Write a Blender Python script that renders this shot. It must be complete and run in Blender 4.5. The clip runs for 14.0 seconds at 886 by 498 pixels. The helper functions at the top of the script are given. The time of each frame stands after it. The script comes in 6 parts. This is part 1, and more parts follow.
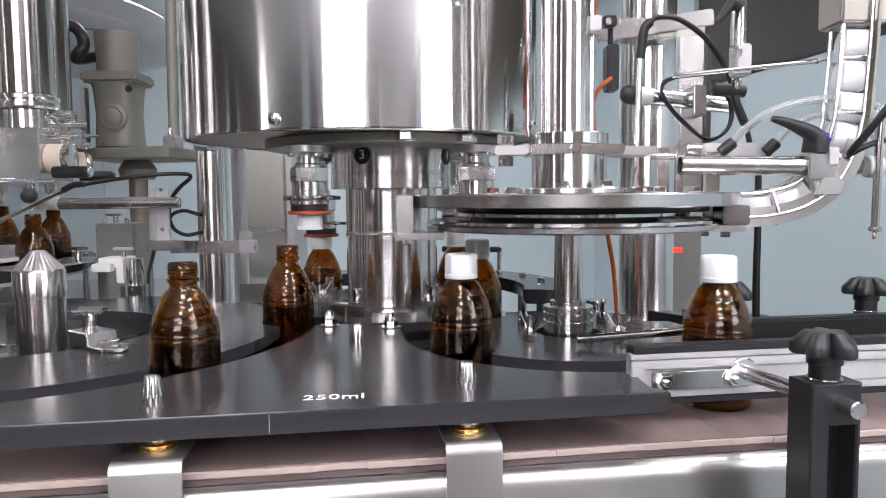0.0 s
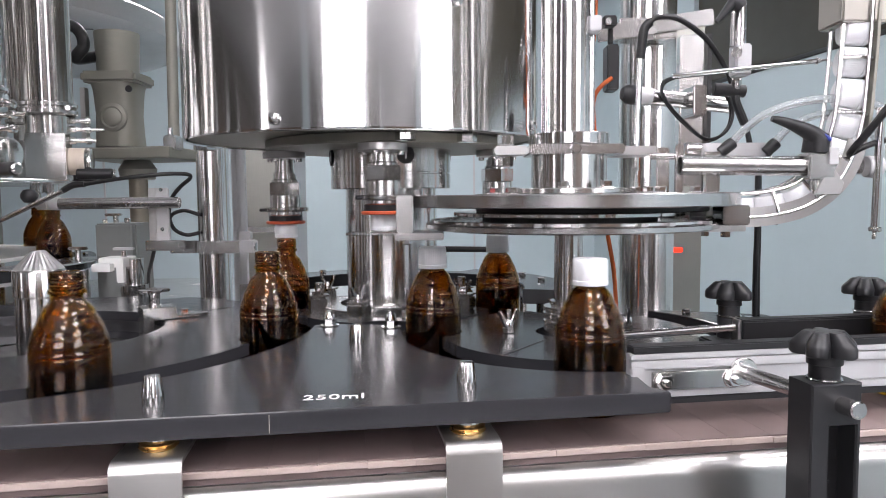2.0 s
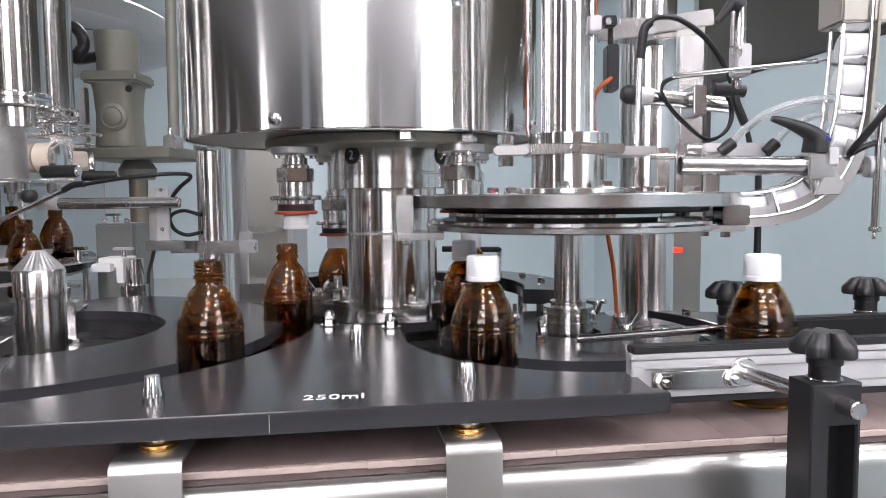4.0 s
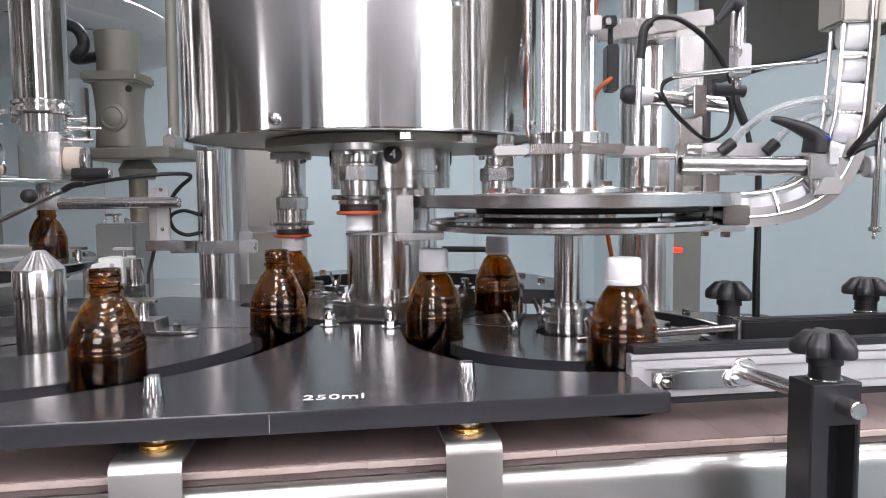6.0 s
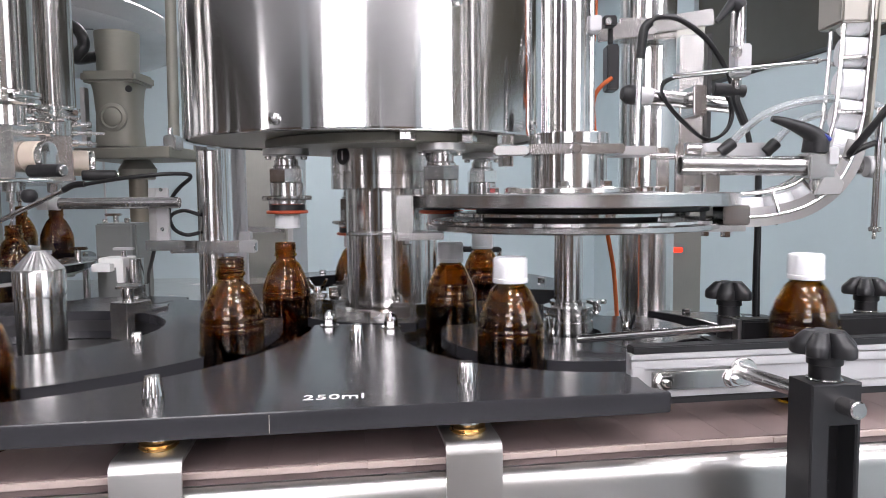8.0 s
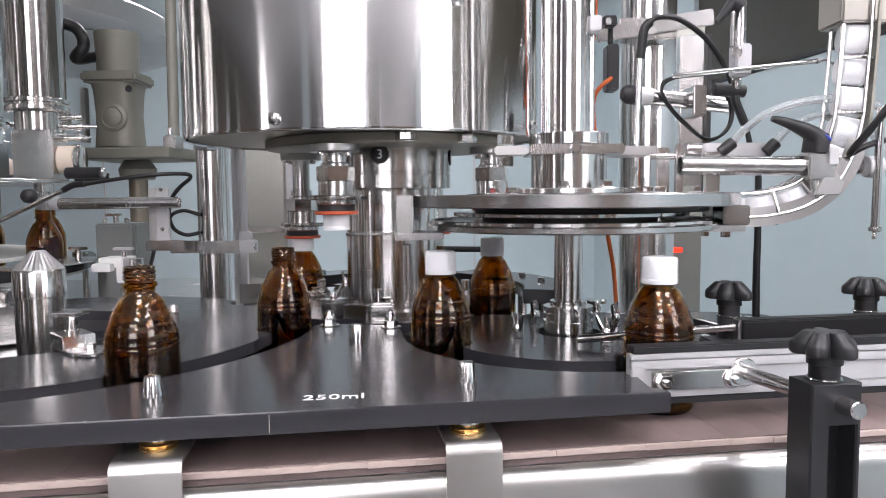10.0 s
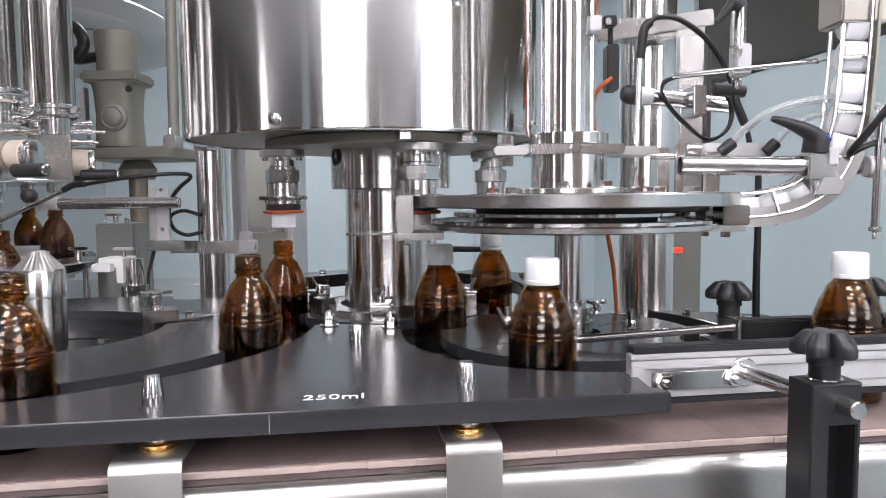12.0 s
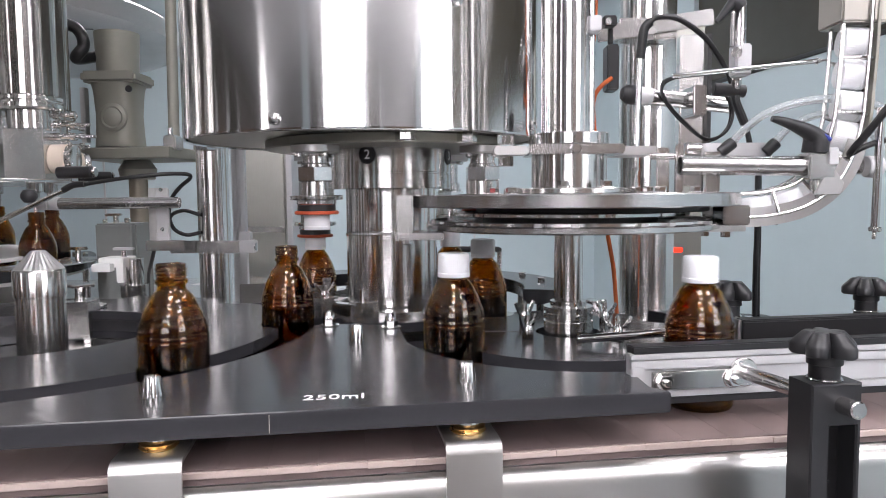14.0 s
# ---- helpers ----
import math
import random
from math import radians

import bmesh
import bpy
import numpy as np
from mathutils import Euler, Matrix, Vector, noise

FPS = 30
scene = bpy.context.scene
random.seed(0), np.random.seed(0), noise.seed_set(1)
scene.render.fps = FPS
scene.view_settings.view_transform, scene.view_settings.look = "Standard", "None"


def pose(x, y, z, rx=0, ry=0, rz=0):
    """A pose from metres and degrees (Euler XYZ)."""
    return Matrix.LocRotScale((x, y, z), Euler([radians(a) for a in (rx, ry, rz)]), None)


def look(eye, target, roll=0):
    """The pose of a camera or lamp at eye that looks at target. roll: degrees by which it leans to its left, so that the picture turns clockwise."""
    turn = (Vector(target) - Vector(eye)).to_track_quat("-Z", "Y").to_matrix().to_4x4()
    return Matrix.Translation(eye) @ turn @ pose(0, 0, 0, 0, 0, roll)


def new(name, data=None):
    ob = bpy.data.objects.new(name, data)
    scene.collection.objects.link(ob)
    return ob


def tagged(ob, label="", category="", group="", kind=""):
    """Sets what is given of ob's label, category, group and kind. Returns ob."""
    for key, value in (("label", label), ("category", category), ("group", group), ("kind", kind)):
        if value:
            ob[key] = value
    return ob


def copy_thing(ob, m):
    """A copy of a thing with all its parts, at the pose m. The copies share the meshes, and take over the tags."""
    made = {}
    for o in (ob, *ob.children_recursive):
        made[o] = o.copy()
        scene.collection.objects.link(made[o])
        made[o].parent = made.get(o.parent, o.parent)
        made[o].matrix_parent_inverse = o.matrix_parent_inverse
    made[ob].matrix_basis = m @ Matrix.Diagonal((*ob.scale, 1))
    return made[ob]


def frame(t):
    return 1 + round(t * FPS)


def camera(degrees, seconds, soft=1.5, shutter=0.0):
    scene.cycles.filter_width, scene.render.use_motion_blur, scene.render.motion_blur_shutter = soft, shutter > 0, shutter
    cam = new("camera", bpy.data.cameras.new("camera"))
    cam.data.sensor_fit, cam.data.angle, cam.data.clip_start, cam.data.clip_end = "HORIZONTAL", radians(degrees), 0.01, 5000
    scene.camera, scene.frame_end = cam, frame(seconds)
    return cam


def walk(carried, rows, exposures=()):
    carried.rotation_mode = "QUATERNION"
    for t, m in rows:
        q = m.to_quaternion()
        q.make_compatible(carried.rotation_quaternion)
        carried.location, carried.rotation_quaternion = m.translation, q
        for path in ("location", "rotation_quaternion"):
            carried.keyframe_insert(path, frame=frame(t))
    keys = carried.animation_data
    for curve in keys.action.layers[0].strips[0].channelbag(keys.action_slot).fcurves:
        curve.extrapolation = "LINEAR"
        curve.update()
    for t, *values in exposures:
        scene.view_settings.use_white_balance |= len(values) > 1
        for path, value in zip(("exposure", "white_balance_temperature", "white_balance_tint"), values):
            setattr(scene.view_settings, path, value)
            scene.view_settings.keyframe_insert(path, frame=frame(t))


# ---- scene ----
cam = camera(64.3, 14.0, soft=0.9, shutter=0.35)
EYE = (0.0, 0.0, 0.2065)
CAM_POSE = look(EYE, (0.0, 1.0, 0.2065 - math.tan(radians(4.38))), roll=-0.53)
walk(cam, [(0.0, CAM_POSE), (14.0, CAM_POSE)], exposures=[(0.0, 0.0), (14.0, 0.0)])

# ---- layout numbers (metres, belt top at z = 0, floor at FLOOR) ----
FLOOR, CEIL = -0.95, 1.75
BEAT = 1.279                      # seconds from one bottle to the next
PLATE = 0.046                     # top of the guide plate
FILL_C, FILL_R = Vector((-1.15, 1.325, 0)), 0.372
INF_C, INF_R = Vector((-0.5012, 0.8527, 0)), 0.305
CAP_C, CAP_R = Vector((-0.0759, 1.0498, 0)), 0.1573
OUT_C, OUT_R = Vector((0.1463, 0.820, 0)), 0.159
LINE = radians(8.2)               # heading of the conveyor
ALONG = Vector((math.cos(LINE), math.sin(LINE), 0))
ACROSS = Vector((-math.sin(LINE), math.cos(LINE), 0))
LINE_O = OUT_C - ACROSS * OUT_R
LIFT = 0.042                      # stroke of the capping heads


def on_line(s, n, z):
    return LINE_O + ALONG * s + ACROSS * n + Vector((0, 0, z))


LINE_M = Matrix.Translation(LINE_O) @ Matrix.Rotation(LINE, 4, "Z")

# ---- world ----
world = bpy.data.worlds.new("world")
scene.world = world
world.use_nodes = True
world.node_tree.nodes["Background"].inputs[0].default_value = (0.8, 0.9, 1.0, 1)
world.node_tree.nodes["Background"].inputs[1].default_value = 0.12


# ---- materials ----
def material(name, color, rough=0.5, metal=0.0, grain=0.0, scale=60.0, stretch=(1, 1, 1), bump=0.0,
             rough_var=0.1, trans=0.0, ior=1.45, emit=0.0, coat=0.0, blotch=0.12, piece=0.0, aniso=0.0, smudge=0.0):
    m = bpy.data.materials.new(name)
    m.use_nodes = True
    nt = m.node_tree
    b = nt.nodes["Principled BSDF"]
    b.inputs["Metallic"].default_value = metal
    b.inputs["IOR"].default_value = ior
    b.inputs["Transmission Weight"].default_value = trans
    b.inputs["Coat Weight"].default_value = coat
    b.inputs["Coat Roughness"].default_value = 0.1
    if emit:
        b.inputs["Emission Color"].default_value = (*color, 1)
        b.inputs["Emission Strength"].default_value = emit
    co = nt.nodes.new("ShaderNodeTexCoord")
    mp = nt.nodes.new("ShaderNodeMapping")
    mp.inputs["Scale"].default_value = stretch
    nt.links.new(co.outputs["Object"], mp.inputs["Vector"])
    fine = nt.nodes.new("ShaderNodeTexNoise")
    fine.inputs["Scale"].default_value, fine.inputs["Detail"].default_value = scale, 6
    nt.links.new(mp.outputs["Vector"], fine.inputs["Vector"])
    broad = nt.nodes.new("ShaderNodeTexNoise")
    broad.inputs["Scale"].default_value, broad.inputs["Detail"].default_value = 9, 3
    nt.links.new(co.outputs["Object"], broad.inputs["Vector"])
    mix = nt.nodes.new("ShaderNodeMath")
    mix.operation = "ADD"
    f1 = nt.nodes.new("ShaderNodeMapRange")
    f1.inputs["To Min"].default_value, f1.inputs["To Max"].default_value = -grain, grain
    nt.links.new(fine.outputs["Fac"], f1.inputs["Value"])
    f2 = nt.nodes.new("ShaderNodeMapRange")
    f2.inputs["To Min"].default_value, f2.inputs["To Max"].default_value = 1 - blotch, 1 + blotch
    nt.links.new(broad.outputs["Fac"], f2.inputs["Value"])
    nt.links.new(f1.outputs[0], mix.inputs[0])
    nt.links.new(f2.outputs[0], mix.inputs[1])
    last = mix.outputs[0]
    if piece:
        info = nt.nodes.new("ShaderNodeObjectInfo")
        f3 = nt.nodes.new("ShaderNodeMapRange")
        f3.inputs["To Min"].default_value, f3.inputs["To Max"].default_value = 1 - piece, 1 + piece
        nt.links.new(info.outputs["Random"], f3.inputs["Value"])
        times = nt.nodes.new("ShaderNodeMath")
        times.operation = "MULTIPLY"
        nt.links.new(last, times.inputs[0])
        nt.links.new(f3.outputs[0], times.inputs[1])
        last = times.outputs[0]
    hue = nt.nodes.new("ShaderNodeVectorMath")
    hue.operation = "SCALE"
    hue.inputs[0].default_value = color
    nt.links.new(last, hue.inputs["Scale"])
    nt.links.new(hue.outputs[0], b.inputs["Base Color"])
    r = nt.nodes.new("ShaderNodeMapRange")
    r.inputs["To Min"].default_value, r.inputs["To Max"].default_value = max(0.0, rough - rough_var * rough), rough + rough_var * rough
    nt.links.new(fine.outputs["Fac"], r.inputs["Value"])
    if smudge:
        sm = nt.nodes.new("ShaderNodeMapRange")
        sm.inputs["From Min"].default_value, sm.inputs["From Max"].default_value = 0.3, 0.7
        sm.inputs["To Min"].default_value, sm.inputs["To Max"].default_value = -smudge, smudge
        nt.links.new(broad.outputs["Fac"], sm.inputs["Value"])
        plus = nt.nodes.new("ShaderNodeMath")
        plus.operation = "ADD"
        nt.links.new(r.outputs[0], plus.inputs[0])
        nt.links.new(sm.outputs[0], plus.inputs[1])
        nt.links.new(plus.outputs[0], b.inputs["Roughness"])
    else:
        nt.links.new(r.outputs[0], b.inputs["Roughness"])
    if aniso:
        tan = nt.nodes.new("ShaderNodeTangent")
        tan.direction_type, tan.axis = "RADIAL", "Z"
        nt.links.new(tan.outputs[0], b.inputs["Tangent"])
        b.inputs["Anisotropic"].default_value, b.inputs["Anisotropic Rotation"].default_value = aniso, 0.25
    if bump:
        bp = nt.nodes.new("ShaderNodeBump")
        bp.inputs["Strength"].default_value, bp.inputs["Distance"].default_value = bump, 0.0006
        nt.links.new(fine.outputs["Fac"], bp.inputs["Height"])
        nt.links.new(bp.outputs[0], b.inputs["Normal"])
    return m


# Polished steel, darkened in colour for the dark surroundings the cylinders mirror
CYLINDER = material("worn_cylinder_steel", (0.47, 0.455, 0.435), 0.15, 1, 0.04, 40, (1, 1, 0.1), 0.0, 0.06, blotch=0.06, aniso=0.9)
STEEL = material("turned_steel", (0.68, 0.67, 0.655), 0.19, 1, 0.03, 90, (1, 1, 6), 0.0, 0.05, aniso=0.85)
POLISH = material("polished_steel", (0.78, 0.77, 0.76), 0.17, 1, 0.02, 40, (1, 1, 0.1), 0.0, 0.04, blotch=0.03, aniso=0.92)
MIRROR = material("mirror_polished_steel", (0.76, 0.755, 0.745), 0.11, 1, 0.02, 40, (1, 1, 0.1), 0.0, 0.04, blotch=0.03, aniso=0.95)
CHROME = material("bright_polished_steel", (0.70, 0.69, 0.68), 0.13, 1, 0.05, 60, (1, 1, 1), 0.0, 0.4)
BRUSH = material("brushed_steel", (0.60, 0.59, 0.58), 0.23, 1, 0.006, 900, (0.2, 3, 3), 0.0, 0.03, blotch=0.08, smudge=0.05)
PANEL = material("brushed_side_panel", (0.56, 0.55, 0.535), 0.36, 1, 0.02, 500, (0.05, 3, 3), 0.02, 0.1, blotch=0.10, smudge=0.05)
SATIN = material("satin_steel", (0.52, 0.515, 0.51), 0.36, 1, 0.06, 150, (1, 1, 1), 0.03, 0.2)
ALU = material("white_anodised_aluminium", (0.50, 0.50, 0.51), 0.42, 0.3, 0.04, 160, (0.1, 3, 3), 0.02, 0.2)
DULL = material("dull_dark_steel", (0.05, 0.049, 0.048), 0.4, 0.2, 0.08, 90, (1, 1, 1), 0.05)
GREY_CAST = material("grey_cast_metal", (0.25, 0.245, 0.212), 0.5, 0.3, 0.06, 70, (1, 1, 1), 0.15)
GREY_BLOCK = material("grey_anodised_block", (0.19, 0.20, 0.195), 0.45, 0.2, 0.05, 90, (1, 1, 1), 0.05)
BLACK_PLATE = material("black_polyethylene_plate", (0.030, 0.030, 0.034), 0.19, 0, 0.05, 300, (1, 1, 1), 0.0, 0.08, blotch=0.12, smudge=0.02)
BLACK = material("black_plastic", (0.018, 0.018, 0.02), 0.42, 0, 0.15, 120, (1, 1, 1), 0.08)
RUBBER = material("black_rubber", (0.012, 0.012, 0.013), 0.35, 0, 0.1, 90)
WHITE = material("white_cap_plastic", (0.86, 0.87, 0.89), 0.38, 0, 0.02, 90, blotch=0.03)
DELRIN = material("white_acetal", (0.78, 0.78, 0.77), 0.45, 0, 0.03, 90, blotch=0.06)
CREAM = material("cream_insulator", (0.72, 0.62, 0.52), 0.5, 0, 0.05, 80)
BELT = material("dusty_pink_belt", (0.195, 0.145, 0.138), 0.6, 0, 0.10, 130, (1, 1, 1), 0.15, blotch=0.25, piece=0.05)
BELT_EDGE = material("pale_belt_edge", (0.42, 0.34, 0.31), 0.6, 0, 0.1, 140, (1, 1, 1), 0.1)
RED = material("red_rubber_ring", (0.48, 0.085, 0.035), 0.45, 0, 0.05, 90)
BRASS = material("brass", (0.72, 0.50, 0.24), 0.28, 1, 0.06, 90)
ORANGE = material("orange_cable", (0.48, 0.10, 0.02), 0.45, 0, 0.06, 90)
CLEAR = material("clear_hose", (0.90, 0.93, 0.94), 0.12, 0, 0.02, 60, trans=0.75, ior=1.35)
WALL = material("pale_blue_wall_panel", (0.49, 0.585, 0.615), 0.45, 0, 0.012, 40, blotch=0.035)
# Walls out of view; their colours are darkened to deepen the steel's reflections
REAR_WALL_DIM = material("grey_wall_panel", (0.19, 0.19, 0.195), 0.45, 0, 0.015, 40, blotch=0.04)
SIDE_WALL_DIM = material("dark_taupe_wall_panel", (0.085, 0.078, 0.07), 0.4, 0, 0.02, 40, blotch=0.08)
CEILING = material("white_ceiling_panel", (0.62, 0.62, 0.63), 0.6, 0, 0.015, 40, blotch=0.03)
FLOORING = material("grey_epoxy_floor", (0.40, 0.405, 0.41), 0.22, 0, 0.05, 60, blotch=0.1)
DARK_GLASS = material("dark_window_glass", (0.05, 0.046, 0.036), 0.12, 0, 0.03, 20, blotch=0.15)
CABINET = material("grey_steel_cabinet", (0.36, 0.36, 0.33), 0.30, 0.85, 0.05, 90, (5, 5, 0.4), 0.03)
DOOR_WOOD = material("brown_door_leaf", (0.10, 0.065, 0.045), 0.4, 0, 0.1, 40, (6, 6, 0.6))
PRINT = material("white_print", (0.85, 0.85, 0.85), 0.5)
PAINT_RED = material("red_locking_paint", (0.16, 0.02, 0.018), 0.5)
LED_RED = material("red_indicator", (1.0, 0.05, 0.02), 0.4, emit=0.9)
LAMP = material("lamp_diffuser", (1.0, 0.955, 1.0), 0.5, emit=26.0)
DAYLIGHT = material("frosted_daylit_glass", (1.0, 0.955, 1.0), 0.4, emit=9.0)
BLUE = material("blue_button", (0.03, 0.05, 0.30), 0.4)


def glass_material():
    m = bpy.data.materials.new("amber_glass")
    m.use_nodes = True
    nt = m.node_tree
    b = nt.nodes["Principled BSDF"]
    b.inputs["Transmission Weight"].default_value = 1.0
    b.inputs["IOR"].default_value = 1.5
    b.inputs["Roughness"].default_value = 0.015
    co = nt.nodes.new("ShaderNodeTexCoord")
    no = nt.nodes.new("ShaderNodeTexNoise")
    no.inputs["Scale"].default_value = 60
    nt.links.new(co.outputs["Object"], no.inputs["Vector"])
    ramp = nt.nodes.new("ShaderNodeMixRGB")
    ramp.inputs[1].default_value = (0.42, 0.183, 0.013, 1)
    ramp.inputs[2].default_value = (0.48, 0.226, 0.021, 1)
    nt.links.new(no.outputs["Fac"], ramp.inputs[0])
    nt.links.new(ramp.outputs[0], b.inputs["Base Color"])
    return m


AMBER = glass_material()
SYRUP = material("dark_syrup", (0.13, 0.055, 0.010), 0.02, 0, 0.02, 30, trans=0.95, ior=1.36)


# ---- mesh helpers ----
def thing(name, label, category, group="", kind="", m=None):
    ob = new(name)
    ob.empty_display_size = 0.02
    if m is not None:
        ob.matrix_basis = m
    return tagged(ob, label, category, group, kind)


def mesh_of(name, bm, mat, smooth=True):
    bmesh.ops.recalc_face_normals(bm, faces=bm.faces)
    me = bpy.data.meshes.new(name)
    bm.to_mesh(me)
    bm.free()
    me.materials.append(mat)
    if smooth:
        me.polygons.foreach_set("use_smooth", [True] * len(me.polygons))
        me.set_sharp_from_angle(angle=radians(35))
    me.update()
    return me


def part(name, bm, mat, parent=None, label="", m=None, smooth=True):
    ob = new(name, mesh_of(name, bm, mat, smooth))
    if m is not None:
        ob.matrix_basis = m
    if parent is not None:
        ob.parent = parent
    if label:
        ob["label"] = label
    return ob


def share(ob, parent, m, label=""):
    o = new(ob.name, ob.data)
    o.matrix_basis = m
    o.parent = parent
    if label:
        o["label"] = label
    return o


def lathe(profile, seg=32, bm=None, m=Matrix()):
    """Turn (radius, z) points about z; the ends are closed where the radius is 0."""
    bm = bm or bmesh.new()
    rings = []
    for r, z in profile:
        if r < 1e-6:
            rings.append([bm.verts.new(m @ Vector((0, 0, z)))])
        else:
            rings.append([bm.verts.new(m @ Vector((r * math.cos(2 * math.pi * i / seg), r * math.sin(2 * math.pi * i / seg), z))) for i in range(seg)])
    for a, b in zip(rings, rings[1:]):
        for i in range(seg):
            j = (i + 1) % seg
            if len(a) == 1 and len(b) > 1:
                bm.faces.new((a[0], b[j], b[i]))
            elif len(b) == 1 and len(a) > 1:
                bm.faces.new((a[i], a[j], b[0]))
            elif len(a) > 1:
                bm.faces.new((a[i], a[j], b[j], b[i]))
    return bm


def rod(r, z0, z1, seg=24, bev=0.001, bm=None, m=Matrix()):
    b = min(bev, r * 0.4, abs(z1 - z0) * 0.4)
    return lathe([(0, z0), (r - b, z0), (r, z0 + b), (r, z1 - b), (r - b, z1), (0, z1)], seg, bm, m)


def pipe(ro, ri, z0, z1, seg=32, bm=None, m=Matrix()):
    b = 0.0006
    return lathe([(ri, z0), (ro - b, z0), (ro, z0 + b), (ro, z1 - b), (ro - b, z1), (ri, z1), (ri, z0)], seg, bm, m)


def box(x0, y0, z0, x1, y1, z1, bev=0.0012, bm=None, m=Matrix()):
    tmp = bmesh.new()
    bmesh.ops.create_cube(tmp, size=1)
    for v in tmp.verts:
        v.co = Vector(((x0 + x1) / 2 + v.co.x * (x1 - x0), (y0 + y1) / 2 + v.co.y * (y1 - y0), (z0 + z1) / 2 + v.co.z * (z1 - z0)))
    if bev:
        bmesh.ops.bevel(tmp, geom=list(tmp.edges), offset=min(bev, 0.3 * min(x1 - x0, y1 - y0, z1 - z0)), segments=2, affect="EDGES")
    tmp.transform(m)
    if bm is None:
        return tmp
    me = bpy.data.meshes.new("tmp")
    tmp.to_mesh(me)
    tmp.free()
    bm.from_mesh(me)
    bpy.data.meshes.remove(me)
    return bm


def prism(outline, z0, z1, bev=0.001, bm=None, m=Matrix()):
    """A flat piece with the given outline, its rims chamfered."""
    bm = bm or bmesh.new()
    n = len(outline)
    pts = [Vector((p[0], p[1], 0)) for p in outline]
    area = sum(pts[i].x * pts[(i + 1) % n].y - pts[(i + 1) % n].x * pts[i].y for i in range(n))
    if area < 0:
        pts.reverse()
    inner = []
    for i in range(n):
        a, b, c = pts[i - 1], pts[i], pts[(i + 1) % n]
        d1, d2 = (b - a).normalized(), (c - b).normalized()
        nn = Vector((-(d1.y + d2.y), d1.x + d2.x, 0))
        inner.append(b + (nn.normalized() if nn.length > 1e-6 else Vector((0, 0, 0))) * bev)
    rows = [[bm.verts.new(m @ Vector((p.x, p.y, z))) for p in ring] for ring, z in ((inner, z0), (pts, z0 + bev), (pts, z1 - bev), (inner, z1))]
    for a, b in zip(rows, rows[1:]):
        for i in range(n):
            j = (i + 1) % n
            bm.faces.new((a[i], a[j], b[j], b[i]))
    bm.faces.new(rows[-1])
    bm.faces.new(list(reversed(rows[0])))
    return bm


def aim(a, b):
    """The pose that carries local z from a towards b."""
    a, b = Vector(a), Vector(b)
    return Matrix.Translation(a) @ (b - a).to_track_quat("Z", "Y").to_matrix().to_4x4()


def bar(a, b, r, seg=20, bev=0.001, bm=None):
    return rod(r, 0, (Vector(b) - Vector(a)).length, seg, bev, bm, aim(a, b))


def spline(points, steps=10):
    """A smooth curve through the points."""
    p = [Vector(q) for q in points]
    p = [2 * p[0] - p[1]] + p + [2 * p[-1] - p[-2]]
    out = []
    for i in range(1, len(p) - 2):
        for k in range(steps):
            t = k / steps
            out.append(0.5 * ((2 * p[i]) + (p[i + 1] - p[i - 1]) * t + (2 * p[i - 1] - 5 * p[i] + 4 * p[i + 1] - p[i + 2]) * t * t
                              + (3 * p[i] - p[i - 1] - 3 * p[i + 1] + p[i + 2]) * t ** 3))
    return out + [p[-2]]


def hose(points, r, seg=10, steps=10, bm=None):
    pts = spline(points, steps)
    bm = bm or bmesh.new()
    up = Vector((0.31, 0.21, 0.93))
    rings = []
    for i, p in enumerate(pts):
        d = (pts[min(i + 1, len(pts) - 1)] - pts[max(i - 1, 0)]).normalized()
        a = up - d * up.dot(d)
        a = a.normalized() if a.length > 1e-4 else d.orthogonal().normalized()
        up = a
        b = d.cross(a)
        rings.append([bm.verts.new(p + (a * math.cos(2 * math.pi * k / seg) + b * math.sin(2 * math.pi * k / seg)) * r) for k in range(seg)])
    for a, b in zip(rings, rings[1:]):
        for k in range(seg):
            bm.faces.new((a[k], a[(k + 1) % seg], b[(k + 1) % seg], b[k]))
    bm.faces.new(rings[-1])
    bm.faces.new(list(reversed(rings[0])))
    return bm


def tapered(points, radii, flat=1.0, seg=14, steps=8):
    """A rounded bar through the points that swells and thins with the radii."""
    bm = hose(points, 1.0, seg, steps)
    pts = spline(points, steps)
    n = len(pts)
    bm.verts.ensure_lookup_table()
    for i, p in enumerate(pts):
        f = i / (n - 1) * (len(radii) - 1)
        k = min(int(f), len(radii) - 2)
        r = radii[k] + (radii[k + 1] - radii[k]) * (f - k)
        for v in bm.verts[i * seg:(i + 1) * seg]:
            d = (v.co - p) * r
            v.co = p + Vector((d.x, d.y * flat, d.z))
    return bm


def hexa(r, z0, z1, bm=None, m=Matrix()):
    return prism([(r * math.cos(math.pi / 3 * i), r * math.sin(math.pi / 3 * i)) for i in range(6)], z0, z1, min(0.0008, r * 0.15), bm, m)


def star_outline(pitch_r, pockets, first, rim, pocket_r, n=360):
    """The rim of a star wheel with round bottle pockets."""
    out = []
    step = 2 * math.pi / pockets
    for i in range(n):
        a = 2 * math.pi * i / n
        d = (a - first + step / 2) % step - step / 2
        r = rim
        s = pitch_r * math.sin(d)
        if abs(s) < pocket_r and abs(d) < math.pi / 2:
            r = min(rim, pitch_r * math.cos(d) - math.sqrt(pocket_r ** 2 - s * s))
        out.append((r * math.cos(a), r * math.sin(a)))
    return out


